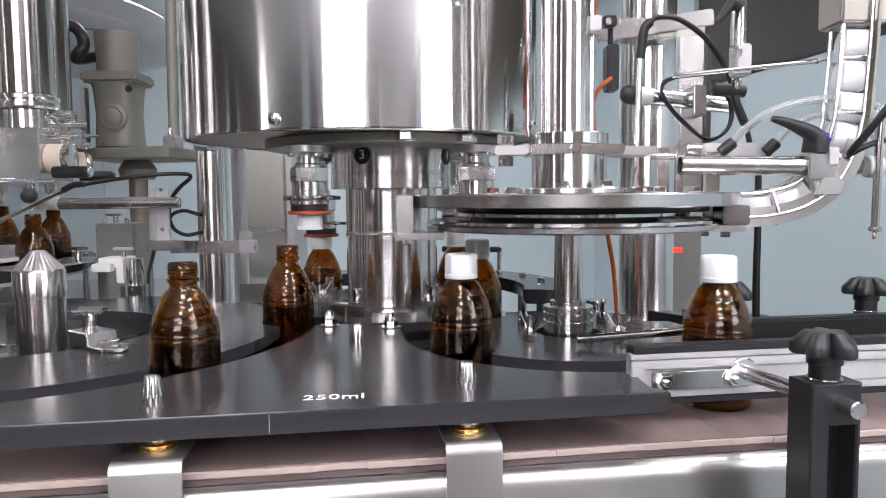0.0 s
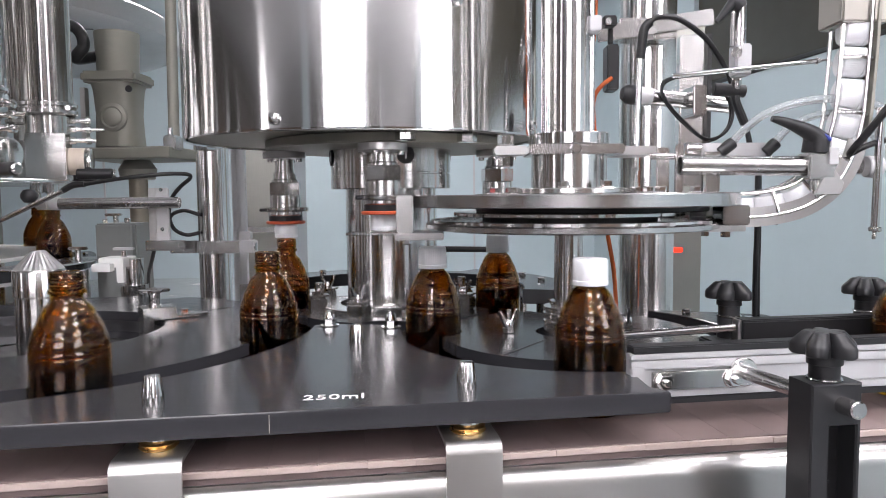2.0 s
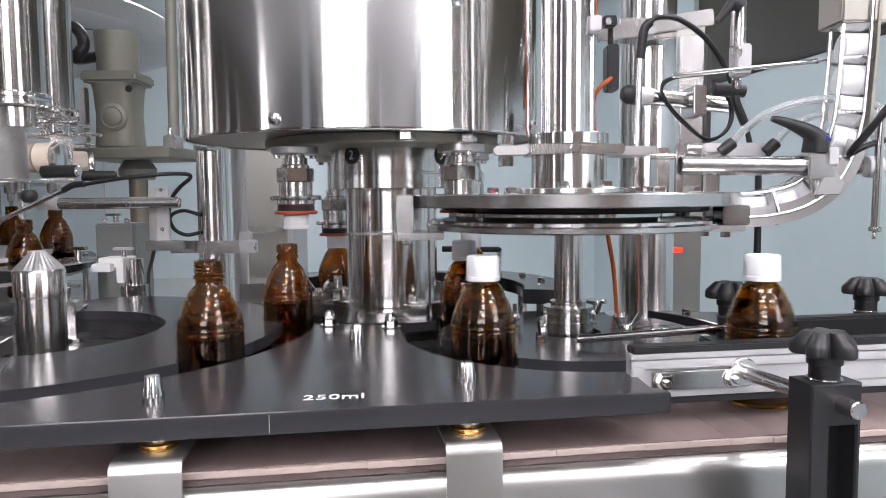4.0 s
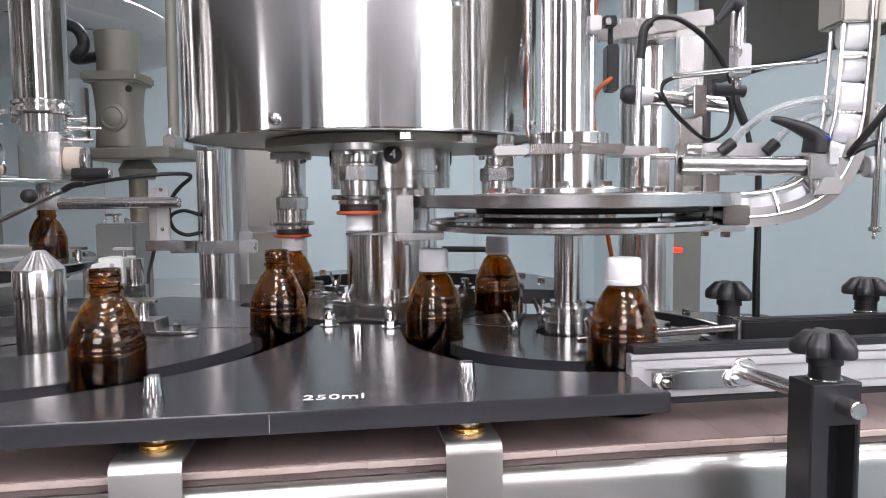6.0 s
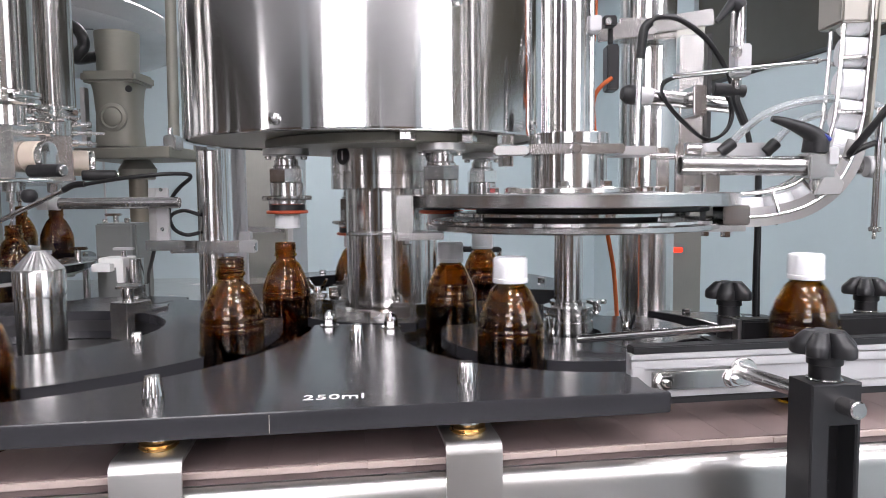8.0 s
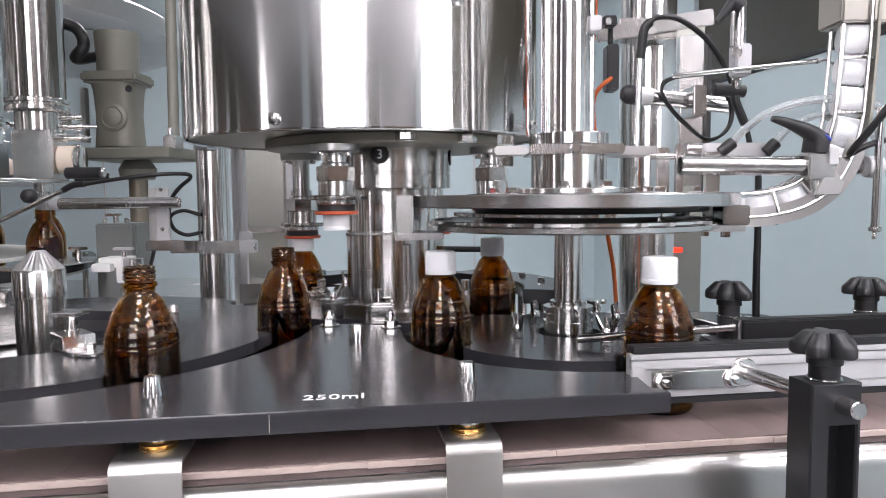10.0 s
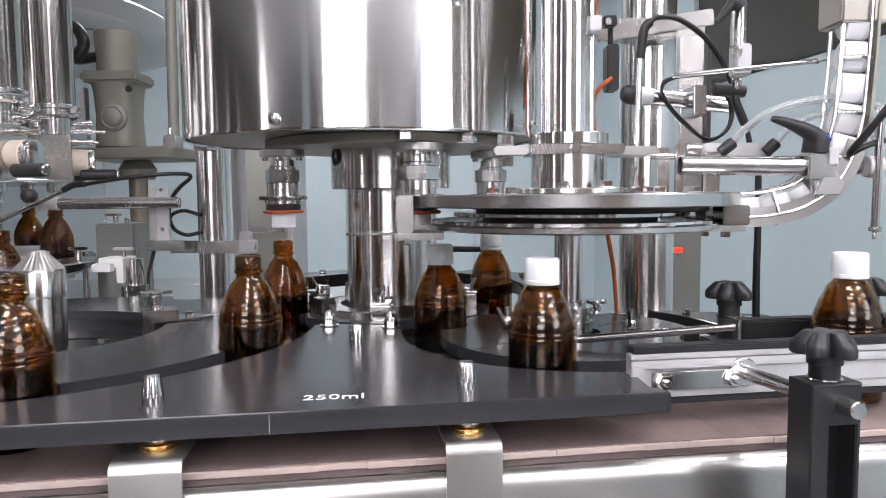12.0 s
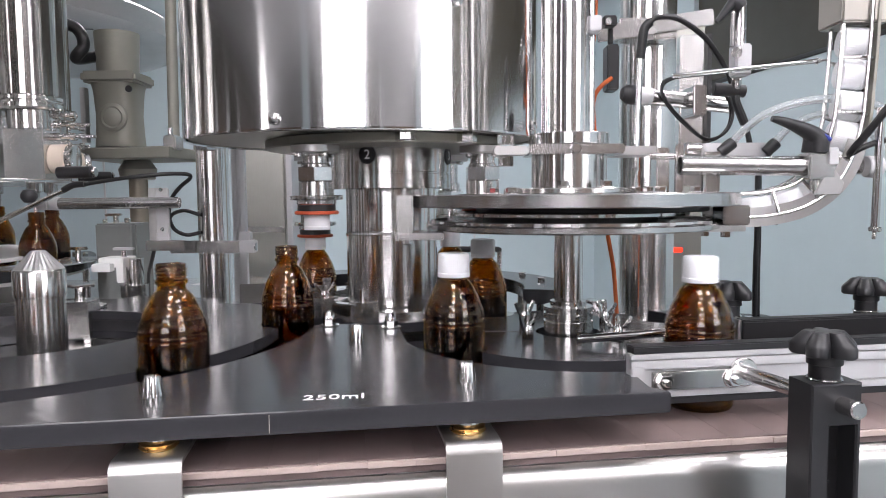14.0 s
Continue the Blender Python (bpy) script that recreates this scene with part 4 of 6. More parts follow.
# ---- outfeed side: cap disc, shaft, column ----
def cap_disc():
    t = thing("cap_feed_disc", "round steel cap feeding disc with flange and drive shaft", "cap feeder")
    t.matrix_basis = Matrix.Translation(OUT_C)
    part("top_plate", lathe([(0, 0.193), (0.184, 0.193), (0.185, 0.194), (0.185, 0.2055), (0.184, 0.2065), (0, 0.2065)], 96), BRUSH, t, "brushed steel top plate")
    part("bottom_plate", lathe([(0, 0.1672), (0.158, 0.1672), (0.166, 0.169), (0.166, 0.1735), (0.165, 0.1745), (0, 0.1745)], 96), BRUSH, t, "brushed lower plate")
    part("core", rod(0.13, 0.1868, 0.1928, 64, m=Matrix.Translation((0.022, -0.008, 0))), BLACK, t, "dark inner core")
    part("pocket_disc", prism(star_outline(0.150, 24, 0.1, 0.1335, 0.018, 360), 0.1825, 0.1865, 0.0004), STEEL, t, "thin steel disc with notched rim")
    part("hub", rod(0.10, 0.1747, 0.1823, 48), DULL, t)
    part("flange", lathe([(0, 0.2067), (0.074, 0.2067), (0.075, 0.2075), (0.075, 0.212), (0.074, 0.213), (0, 0.213)], 64), STEEL, t)
    part("boss", lathe([(0, 0.213), (0.043, 0.213), (0.043, 0.250), (0, 0.250)], 56), STEEL, t)
    part("collar", lathe([(0, 0.2615), (0.0445, 0.2615), (0.0455, 0.2625), (0.0455, 0.274), (0.0445, 0.275), (0, 0.275)], 56), STEEL, t)
    part("clamp_plate", box(-0.05, -0.042, 0.2503, 0.055, 0.04, 0.2612, 0.002), BRUSH, t)
    part("clamp_arm", box(-0.088, -0.03, 0.2505, -0.0502, 0.0, 0.2605, 0.002), SATIN, t)
    part("clamp_arm", box(0.0552, -0.01, 0.2505, 0.10, 0.06, 0.2605, 0.002), SATIN, t)
    part("clamp_screw", hexa(0.0058, 0, 0.006, m=aim((0.0, -0.042, 0.256), (0.0, -0.06, 0.256))), CHROME, t)
    part("tie_bolt", hexa(0.0095, 0.262, 0.2735, m=Matrix.Translation((-0.074, -0.015, 0))), CHROME, t)
    part("tie_bolt", hexa(0.0085, 0.238, 0.250, m=Matrix.Translation((-0.074, -0.015, 0))), CHROME, t)
    part("upper_shaft", rod(0.0235, 0.275, 0.78, 48), POLISH, t)
    part("side_rod", rod(0.0055, 0.2615, 0.78, 16, m=Matrix.Translation((-0.0285, -0.012, 0))), STEEL, t)
    part("side_rod", rod(0.004, 0.2615, 0.78, 16, m=Matrix.Translation((0.0272, 0.008, 0))), STEEL, t)
    part("collar_clip", box(0.0205, -0.014, 0.388, 0.034, 0.004, 0.406, 0.0015), ALU, t)
    for a, r, red in ((255, 0.066, 0), (205, 0.10, 1), (218, 0.09, 0), (300, 0.062, 0), (335, 0.09, 0), (20, 0.12, 1), (-12, 0.14, 0), (10, 0.085, 0), (-30, 0.105, 0)):
        z = 0.213 if r < 0.07 else 0.2066
        x, y = r * math.cos(radians(a)), r * math.sin(radians(a))
        b = part("bolt", hexa(0.0065, z + 0.0016, z + 0.0075, m=Matrix.Translation((x, y, 0))), CHROME, t)
        part("washer", pipe(0.0085, 0.003, z + 0.0001, z + 0.0016, 20, m=Matrix.Translation((x, y, 0))), STEEL, b)
        if red:
            part("paint_mark", box(x - 0.004, y - 0.0072, z + 0.002, x + 0.002, y - 0.0061, z + 0.0065, 0.0003), PAINT_RED, b, "red locking paint")
    part("end_block", box(0.148, -0.082, 0.172, 0.176, -0.05, 0.1928, 0.0015), BRUSH, t)
    part("end_foot", box(0.10, -0.082, 0.1655, 0.172, -0.045, 0.1715, 0.001), SATIN, t)
    part("foot_bolt", hexa(0.0055, 0.159, 0.1655, m=Matrix.Translation((0.155, -0.07, 0))), CHROME, t)
    part("foot_bolt", hexa(0.0045, 0.160, 0.1655, m=Matrix.Translation((0.135, -0.065, 0))), CHROME, t)
    for a in (250, 262, 285, 296, 318):
        part("slider_clip", box(-0.004, 0.160, 0.1748, 0.004, 0.1665, 0.178, 0.0006), SATIN, t, "", pose(0, 0, 0, 0, 0, a - 90))
    part("guide_rim", pipe(0.160, 0.156, 0.1747, 0.1785, 96), POLISH, t)
    # transfer bracket towards the capping heads
    part("transfer_bracket", box(-0.196, -0.066, 0.166, -0.178, -0.04, 0.2064, 0.0015), BRUSH, t)
    part("transfer_arm", box(-0.198, -0.068, 0.1585, -0.145, -0.03, 0.1658, 0.001), BRUSH, t)
    part("bolt", hexa(0.005, 0.2066, 0.213, m=Matrix.Translation((-0.174, -0.05, 0))), CHROME, t)
    part("bolt", hexa(0.005, 0.153, 0.1585, m=Matrix.Translation((-0.185, -0.055, 0))), CHROME, t)
    rel = CAP_C - OUT_C
    inner = arc((rel.x, rel.y), 0.138, -104, -66, 20)
    outer = arc((rel.x, rel.y), 0.183, -66, -104, 20)
    part("transfer_plate", prism(inner + outer, 0.1575, 0.1612, 0.0006), BRUSH, t, "thin curved cap transfer plate")


def chute():
    t = thing("cap_chute", "curved steel rod chute filled with white caps", "chute")
    n = len(CHUTE)
    rails = {"l": [], "r": [], "tl": [], "tr": [], "b": []}
    for i, p in enumerate(CHUTE):
        d = (CHUTE[min(i + 1, n - 1)] - CHUTE[max(i - 1, 0)]).normalized()
        y = Vector((0.08, 1, 0))
        z = d.cross(y).normalized()
        z = z if z.z > 0 or abs(d.z) > 0.9 else -z
        y = z.cross(d).normalized()
        for key, a, b in (("l", -0.021, 0.004), ("r", 0.021, 0.004), ("tl", -0.014, 0.0295), ("tr", 0.014, 0.0295), ("b", 0, -0.0045)):
            rails[key].append(p + y * a + z * b)
    for key in ("l", "r", "tl", "tr"):
        part("chute_rod", hose(rails[key], 0.0023, 10, 1), STEEL, t)
    bm = bmesh.new()
    rows = []
    for i, p in enumerate(rails["b"]):
        q = rails["l"][i] - rails["r"][i]
        q.normalize()
        d = (CHUTE[min(i + 1, n - 1)] - CHUTE[max(i - 1, 0)]).normalized()
        z = (CHUTE[i] - p).normalized()
        rows.append([bm.verts.new(p + q * a + z * b) for a, b in ((-0.02, -0.0015), (0.02, -0.0015), (0.02, 0.0015), (-0.02, 0.0015))])
    for a, b in zip(rows, rows[1:]):
        for k in range(4):
            bm.faces.new((a[k], a[(k + 1) % 4], b[(k + 1) % 4], b[k]))
    bm.faces.new(rows[-1])
    bm.faces.new(list(reversed(rows[0])))
    part("chute_floor", bm, GREY_CAST, t)
    # flat cheeks along the bend
    for key in ("l", "r"):
        bm = bmesh.new()
        rows = []
        for i in range(46):
            q = (rails["l"][i] - rails["r"][i]).normalized() * (0.0012 if key == "l" else -0.0012)
            z = (CHUTE[i] - rails["b"][i]).normalized()
            o = rails[key][i] + q * 0.6
            rows.append([bm.verts.new(o + q * a + z * b) for a, b in ((-0.5, -0.0105), (0.5, -0.0105), (0.5, 0.0105), (-0.5, 0.0105))])
        for a, b in zip(rows, rows[1:]):
            for k in range(4):
                bm.faces.new((a[k], a[(k + 1) % 4], b[(k + 1) % 4], b[k]))
        bm.faces.new(rows[-1])
        bm.faces.new(list(reversed(rows[0])))
        part("chute_cheek", bm, SATIN, t, "flat grey side strip of the bend")
    for i in (4, 16, 27, 40, 52, 64):
        pts = [rails["tl"][i], rails["l"][i], rails["b"][i] + (rails["b"][i] - CHUTE[i]) * 0.7, rails["r"][i], rails["tr"][i]]
        part("chute_hoop", hose(pts, 0.0024, 8, 5), STEEL, t)
    part("mounting_box", box(-0.0255, -0.02, 0, 0.0265, 0.03, 0.12, 0.002, m=Matrix.Translation(OUT_C + Vector((0.303, -0.04, 0.385)))), CREAM_STEEL, t, "beige steel box round the chute")


def columns():
    t = thing("support_column", "thick polished steel machine column", "column", "machine columns")
    t.matrix_basis = pose(0.331, 1.15, 0)
    part("shaft", rod(0.044, -0.004, 1.2, 56), POLISH, t)
    part("junction_box", box(0.4334 - 0.331, 0.15, 0.2186, 0.4791 - 0.331, 0.21, 0.4915, 0.003), BRUSH, t, "tall bright steel box")
    part("box_strip", box(0.4801 - 0.331, 0.14, 0.2031, 0.4874 - 0.331, 0.21, 0.4915, 0.001), BLACK, t)
    part("box_arm", box(-0.005, 0.03, 0.45, 0.03, 0.149, 0.48, 0.001), BRUSH, t)
    part("base_ring", lathe([(0.0443, -0.004), (0.062, -0.004), (0.062, 0.008), (0.0443, 0.012)], 48), STEEL, t)
    t = thing("support_column", "thick polished steel machine column", "column", "machine columns")
    t.matrix_basis = pose(-0.421, 1.30, 0)
    part("shaft", rod(0.029, -0.004, 0.9, 48), POLISH, t)
    part("base_ring", lathe([(0.0293, -0.004), (0.045, -0.004), (0.045, 0.008), (0.0293, 0.012)], 40), STEEL, t)
    part("hex_head", hexa(0.02, 0.29, 0.305, m=Matrix.Translation((-0.004, -0.028, 0))), POLISH, t)
    t = thing("guard_post", "slim aluminium profile post behind the column", "post", "guard posts")
    t.matrix_basis = pose(-0.402, 1.40, 0)
    bm = bmesh.new()
    for x in (-0.013, 0.003):
        box(x, -0.008, -0.004, x + 0.01, 0.008, 0.30, 0.001, bm)
    box(-0.003, -0.006, -0.004, 0.003, 0.006, 0.30, 0.0005, bm)
    part("profile", bm, ALU, t)
    # grey steel cabinets behind the machine
    for x0, x1, y, z1, lab in ((0.5568, 0.6436, 1.75, 0.62, "narrow grey steel cabinet with a red indicator"), (-0.5677, -0.4398, 2.0, 0.36, "grey steel electrical cabinet with a light frame")):
        c = thing("steel_cabinet", lab, "cabinet", "steel cabinets")
        part("body", box(x0, y, FLOOR, x1, y + 0.25, z1, 0.004), CABINET, c)
        part("door", box(x0 + 0.006, y - 0.012, FLOOR + 0.1, x1 - 0.006, y - 0.001, z1 - 0.02, 0.002), CABINET, c)
        if x1 < 0:
            part("middle_band", box(x0 + 0.006, y - 0.018, 0.1053, x1 - 0.006, y - 0.0125, 0.1213, 0.001), BRUSH, c)
            part("frame_edge", box(x1 + 0.001, y - 0.01, FLOOR, x1 + 0.016, y + 0.2, z1 + 0.01, 0.002), ALU, c)
        part("hinge", rod(0.006, z1 - 0.24, z1 - 0.18, 12, m=Matrix.Translation((x0 + 0.01, y - 0.017, 0))), STEEL, c)
        if z1 > 0.5:
            part("indicator", box(0.5562, 1.728, 0.0601, 0.5909, 1.7375, 0.0727, 0.002), LED_RED, c, "lit red indicator strip")



TUBE = material("brushed_tube_steel", (0.54, 0.53, 0.52), 0.25, 1, 0.06, 80, (1, 1, 1), 0.02, 0.3)
CREAM_STEEL = material("beige_steel", (0.30, 0.285, 0.255), 0.36, 0.6, 0.05, 90, blotch=0.08)
cap_disc()
chute()
columns()


# ---- back guides round the capper ----
def rear_plate():
    t = thing("rear_guide_plate", "thick black plastic guide plate behind the outfeed wheel", "guide plate")
    out = arc(OUT_C, 0.193, -4, 46, 30) + [(0.30, 0.962), (0.36, 0.945), (0.425, 0.92), (0.43, 0.83)]
    part("plate", prism(out, PLATE - 0.0175, PLATE - 0.0005, 0.0012), BLACK_PLATE, t)
    for x, y in ((0.38, 0.87), (0.325, 0.935)):
        part("pillar", rod(0.008, -0.004, PLATE - 0.0177, 16, m=Matrix.Translation((x, y, 0))), STEEL, t)
        part("screw", hexa(0.006, PLATE - 0.0004, PLATE + 0.006, m=Matrix.Translation((x, y, 0))), CHROME, t)


rear_plate()


def t_clamp():
    t = thing("t_handle_clamp", "upright steel clamp screw with a flat lobed head", "clamp screw")
    t.matrix_basis = pose(0.2145, 1.0, -0.004)
    part("base", lathe([(0, 0), (0.016, 0), (0.016, 0.012), (0.012, 0.014), (0, 0.014)], 28), STEEL, t)
    part("stem", lathe([(0, 0.0142), (0.0075, 0.0142), (0.0075, 0.040), (0.0105, 0.044), (0.0105, 0.050), (0.008, 0.0535), (0, 0.0535)], 24), STEEL, t)
    n = 48
    part("head", prism([((0.0158 + 0.0035 * math.cos(4 * q)) * math.cos(q), (0.0158 + 0.0035 * math.cos(4 * q)) * math.sin(q)) for q in [2 * math.pi * k / n for k in range(n)]], 0.0537, 0.0595, 0.0012), BRUSH, t)


t_clamp()


def back_guides():
    t = thing("capper_guide", "black curved bottle guide behind the capping wheel", "guide rail")
    rim = arc(CAP_C, 0.196, -14, 140, 50) + arc(CAP_C, 0.262, 140, 110, 12) + arc(CAP_C, 0.226, 108, 62, 20) + arc(CAP_C, 0.268, 60, -14, 20)
    part("guide", prism(rim, 0.050, 0.071, 0.001), BLACK_PLATE, t)
    for a, r in ((12, 0.235), (30, 0.24), (44, 0.235), (92, 0.212), (126, 0.232)):
        x, y = CAP_C.x + r * math.cos(radians(a)), CAP_C.y + r * math.sin(radians(a))
        part("screw", hexa(0.006, 0.071, 0.077, m=Matrix.Translation((x, y, 0))), CHROME, t)
        part("pillar", rod(0.008, -0.004, 0.050, 16, m=Matrix.Translation((x, y, 0))), STEEL, t)
    w = thing("wedge_stop", "tilted steel stop plate on a black block", "stop plate")
    w.matrix_basis = pose(-0.326, 1.195, -0.004, 0, 0, 14)
    part("block", box(-0.017, -0.012, 0.0, 0.017, 0.016, 0.030, 0.002), BLACK, w, "black plastic block")
    part("plate", box(-0.021, -0.0015, 0.0, 0.021, 0.0015, 0.036, 0.0006), BRUSH, w, "tilted bright steel plate", pose(0, -0.010, 0.0303, -32, 0, 0))
    part("screw", hexa(0.006, 0.030, 0.036, m=Matrix.Translation((0.006, 0.009, 0))), CHROME, w)
    s = thing("black_sensor_bar", "slim black sensor bar behind the capped bottles", "sensor")
    part("bar", bar((-0.002, 1.27, 0.1093), (0.1021, 1.27, 0.1073), 0.0052), BLACK, s)
    part("stem", bar((0.1021, 1.27, 0.1073), (0.1053, 1.31, 0.1042), 0.004), BLACK, s)
    part("post", bar((0.1053, 1.31, 0.1042), (0.1057, 1.31, -0.004), 0.005), STEEL, s)


back_guides()


# ---- outfeed rails ----
def rails():
    t = thing("front_guide_rail", "white aluminium guide rail with black wear strips", "guide rail")
    t.matrix_basis = LINE_M @ pose(0, 0, -0.002)
    n0 = -0.052
    for z0, z1, dn in ((0.0275, 0.0335, 0.0), (0.0345, 0.0520, 0.003), (0.053, 0.0605, 0.0), (0.0615, 0.0665, 0.0012)):
        part("profile_fin", box(-0.012, n0 + dn, z0, 1.25, n0 + 0.0048, z1, 0.0006), ALU, t)
    part("profile_web", box(-0.012, n0 + 0.005, 0.0275, 1.25, n0 + 0.0115, 0.0665, 0.0003), ALU, t)
    part("wear_strip", box(-0.010, n0 + 0.001, 0.0668, 1.25, n0 + 0.016, 0.0735, 0.001), BLACK, t)
    part("wear_strip", box(0.004, n0 + 0.001, 0.0208, 1.25, n0 + 0.016, 0.0272, 0.001), BLACK, t)
    part("strap", box(0.006, n0 - 0.004, 0.0352, 0.090, n0 - 0.0003, 0.0515, 0.0008), BRUSH, t, "brushed steel strap")
    part("end_tab", box(-0.013, n0 - 0.003, 0.036, -0.001, n0 - 0.0003, 0.056, 0.0008), ALU, t)
    for s in (0.0165, 0.0815):
        b = part("bolt", hexa(0.0072, 0, 0.006, m=aim((s, n0 - 0.0042, 0.043), (s, n0 - 0.02, 0.043))), CHROME, t)
        part("stud", rod(0.0036, 0.006, 0.0095, 14, m=aim((s, n0 - 0.0042, 0.043), (s, n0 - 0.02, 0.043))), STEEL, b)
        part("washer", pipe(0.0088, 0.003, 0, 0.0012, 20, m=aim((s, n0 - 0.0042, 0.043), (s, n0 - 0.02, 0.043))), STEEL, b)

    r = thing("rear_guide_rail", "black rear guide rail of the conveyor", "guide rail")
    r.matrix_basis = LINE_M
    part("rail", box(0.148, 0.039, 0.030, 1.25, 0.055, 0.0745, 0.0012), BLACK, r)
    part("rail_lip", box(0.148, 0.0365, 0.055, 1.25, 0.0388, 0.072, 0.0005), RUBBER, r)
    part("end_plate", box(0.1445, 0.040, 0.040, 0.1478, 0.056, 0.0742, 0.0005), SATIN, r)
    part("guide_rod", bar(LINE_M.inverted() @ Vector((0.1406, 0.735, 0.0531)), (0.1442, 0.046, 0.066), 0.0044), CHROME, r, "bright lead-in rod")
    part("foot_block", box(0.118, 0.046, -0.004, 0.143, 0.075, 0.052, 0.002), BLACK, r)
    part("tie", box(0.1445, 0.0555, 0.045, 0.175, 0.067, 0.054, 0.001), SATIN, r)

    def star_knob(m, lab, size=1.0):
        k = thing("star_grip_knob", lab, "knob", "star grip knobs")
        k.matrix_basis = m
        out = []
        for i in range(120):
            a = 2 * math.pi * i / 120
            r = size * (0.0118 + 0.0117 * abs(math.cos(2.5 * a)) ** 0.8)
            out.append((r * math.cos(a), r * math.sin(a)))
        bm = bmesh.new()
        rows = []
        for f, z in ((0.5, 0.0155), (0.94, 0.0165), (1.0, 0.018), (1.0, 0.0235), (0.95, 0.0255), (0.66, 0.0325), (0.6, 0.0335), (0.3, 0.0338)):
            rows.append([bm.verts.new((p[0] * f, p[1] * f, z * size)) for p in out])
        for a, b in zip(rows, rows[1:]):
            for i in range(120):
                bm.faces.new((a[i], a[(i + 1) % 120], b[(i + 1) % 120], b[i]))
        bm.faces.new(rows[-1])
        bm.faces.new(list(reversed(rows[0])))
        part("grip", bm, BLACK, k)
        part("neck", lathe([(0, 0), (0.0105 * size, 0), (0.0105 * size, 0.0095 * size), (0.0122 * size, 0.010 * size), (0.0122 * size, 0.016 * size), (0, 0.016 * size)], 28), BLACK, k)
        part("washer", pipe(0.0125 * size, 0.005, -0.0016, -0.0001, 24), STEEL, k)

    # front clamp block
    c = thing("clamp_block", "black plastic clamp post with a slot holding the rail rod", "clamp")
    bx, by = 0.274, 0.498
    c.matrix_basis = Matrix.Translation((bx, by, 0)) @ Matrix.Rotation(LINE, 4, "Z")
    u = [(-0.0185, -0.20), (-0.0185, 0.0715), (0.0205, 0.0715), (0.0205, -0.20), (0.0165, -0.20), (0.0165, 0.041), (-0.004, 0.041), (-0.004, -0.20)]
    part("block", prism(u, -0.016, 0.012, 0.0015, m=Matrix.Rotation(radians(90), 4, "X")), BLACK, c)
    part("web", box(-0.0038, 0.006, -0.20, 0.0163, 0.015, 0.0408, 0.0005), RUBBER, c)
    part("rib", bar((-0.002, 0.003, -0.012), (0.004, 0.003, 0.038), 0.0012, 8), BLACK, c)
    part("rib", box(-0.0038, 0.000, -0.006, 0.006, 0.0058, -0.003, 0.0004), BLACK, c)
    a0, a1 = c.matrix_basis.inverted() @ (LINE_M @ Vector((0.092, n0 - 0.001, 0.046))), Vector((0.004, -0.030, 0.0575))
    d = (a1 - a0).normalized()
    part("cross_rod", bar(a0, a1, 0.0062, 24), TUBE, c, "bright cross rod")
    part("rod_flange", rod(0.0128, 0, 0.006, 28, m=aim(a0, a1)), STEEL, c)
    star_knob(c.matrix_basis @ pose(0.0005, 0.002, 0.0732), "black five-lobed star knob on the clamp block")
    for px, s in ((0, 0.147), (1, 0.309)):
        p = LINE_M @ Vector((s, 0.064, 0.0))
        q = thing("rail_post", "dark rail post behind the conveyor", "post", "rail posts")
        q.matrix_basis = pose(p.x, p.y, 0)
        part("stem", rod(0.012, -0.02, 0.074, 24), BLACK, q)
        star_knob(pose(p.x, p.y, 0.0762, 0, 0, 20), "black star grip knob on a rear rail post", 1.05)


rails()


# ---- cluster of sensors and tubes over the outfeed ----
def clamp_lever(t, base, tip, top):
    part("lever", tapered([base, base.lerp(top, 0.75), top, top.lerp(tip, 0.4), tip], (0.008, 0.0075, 0.007, 0.005, 0.003)), BLACK, t, "black clamping lever")


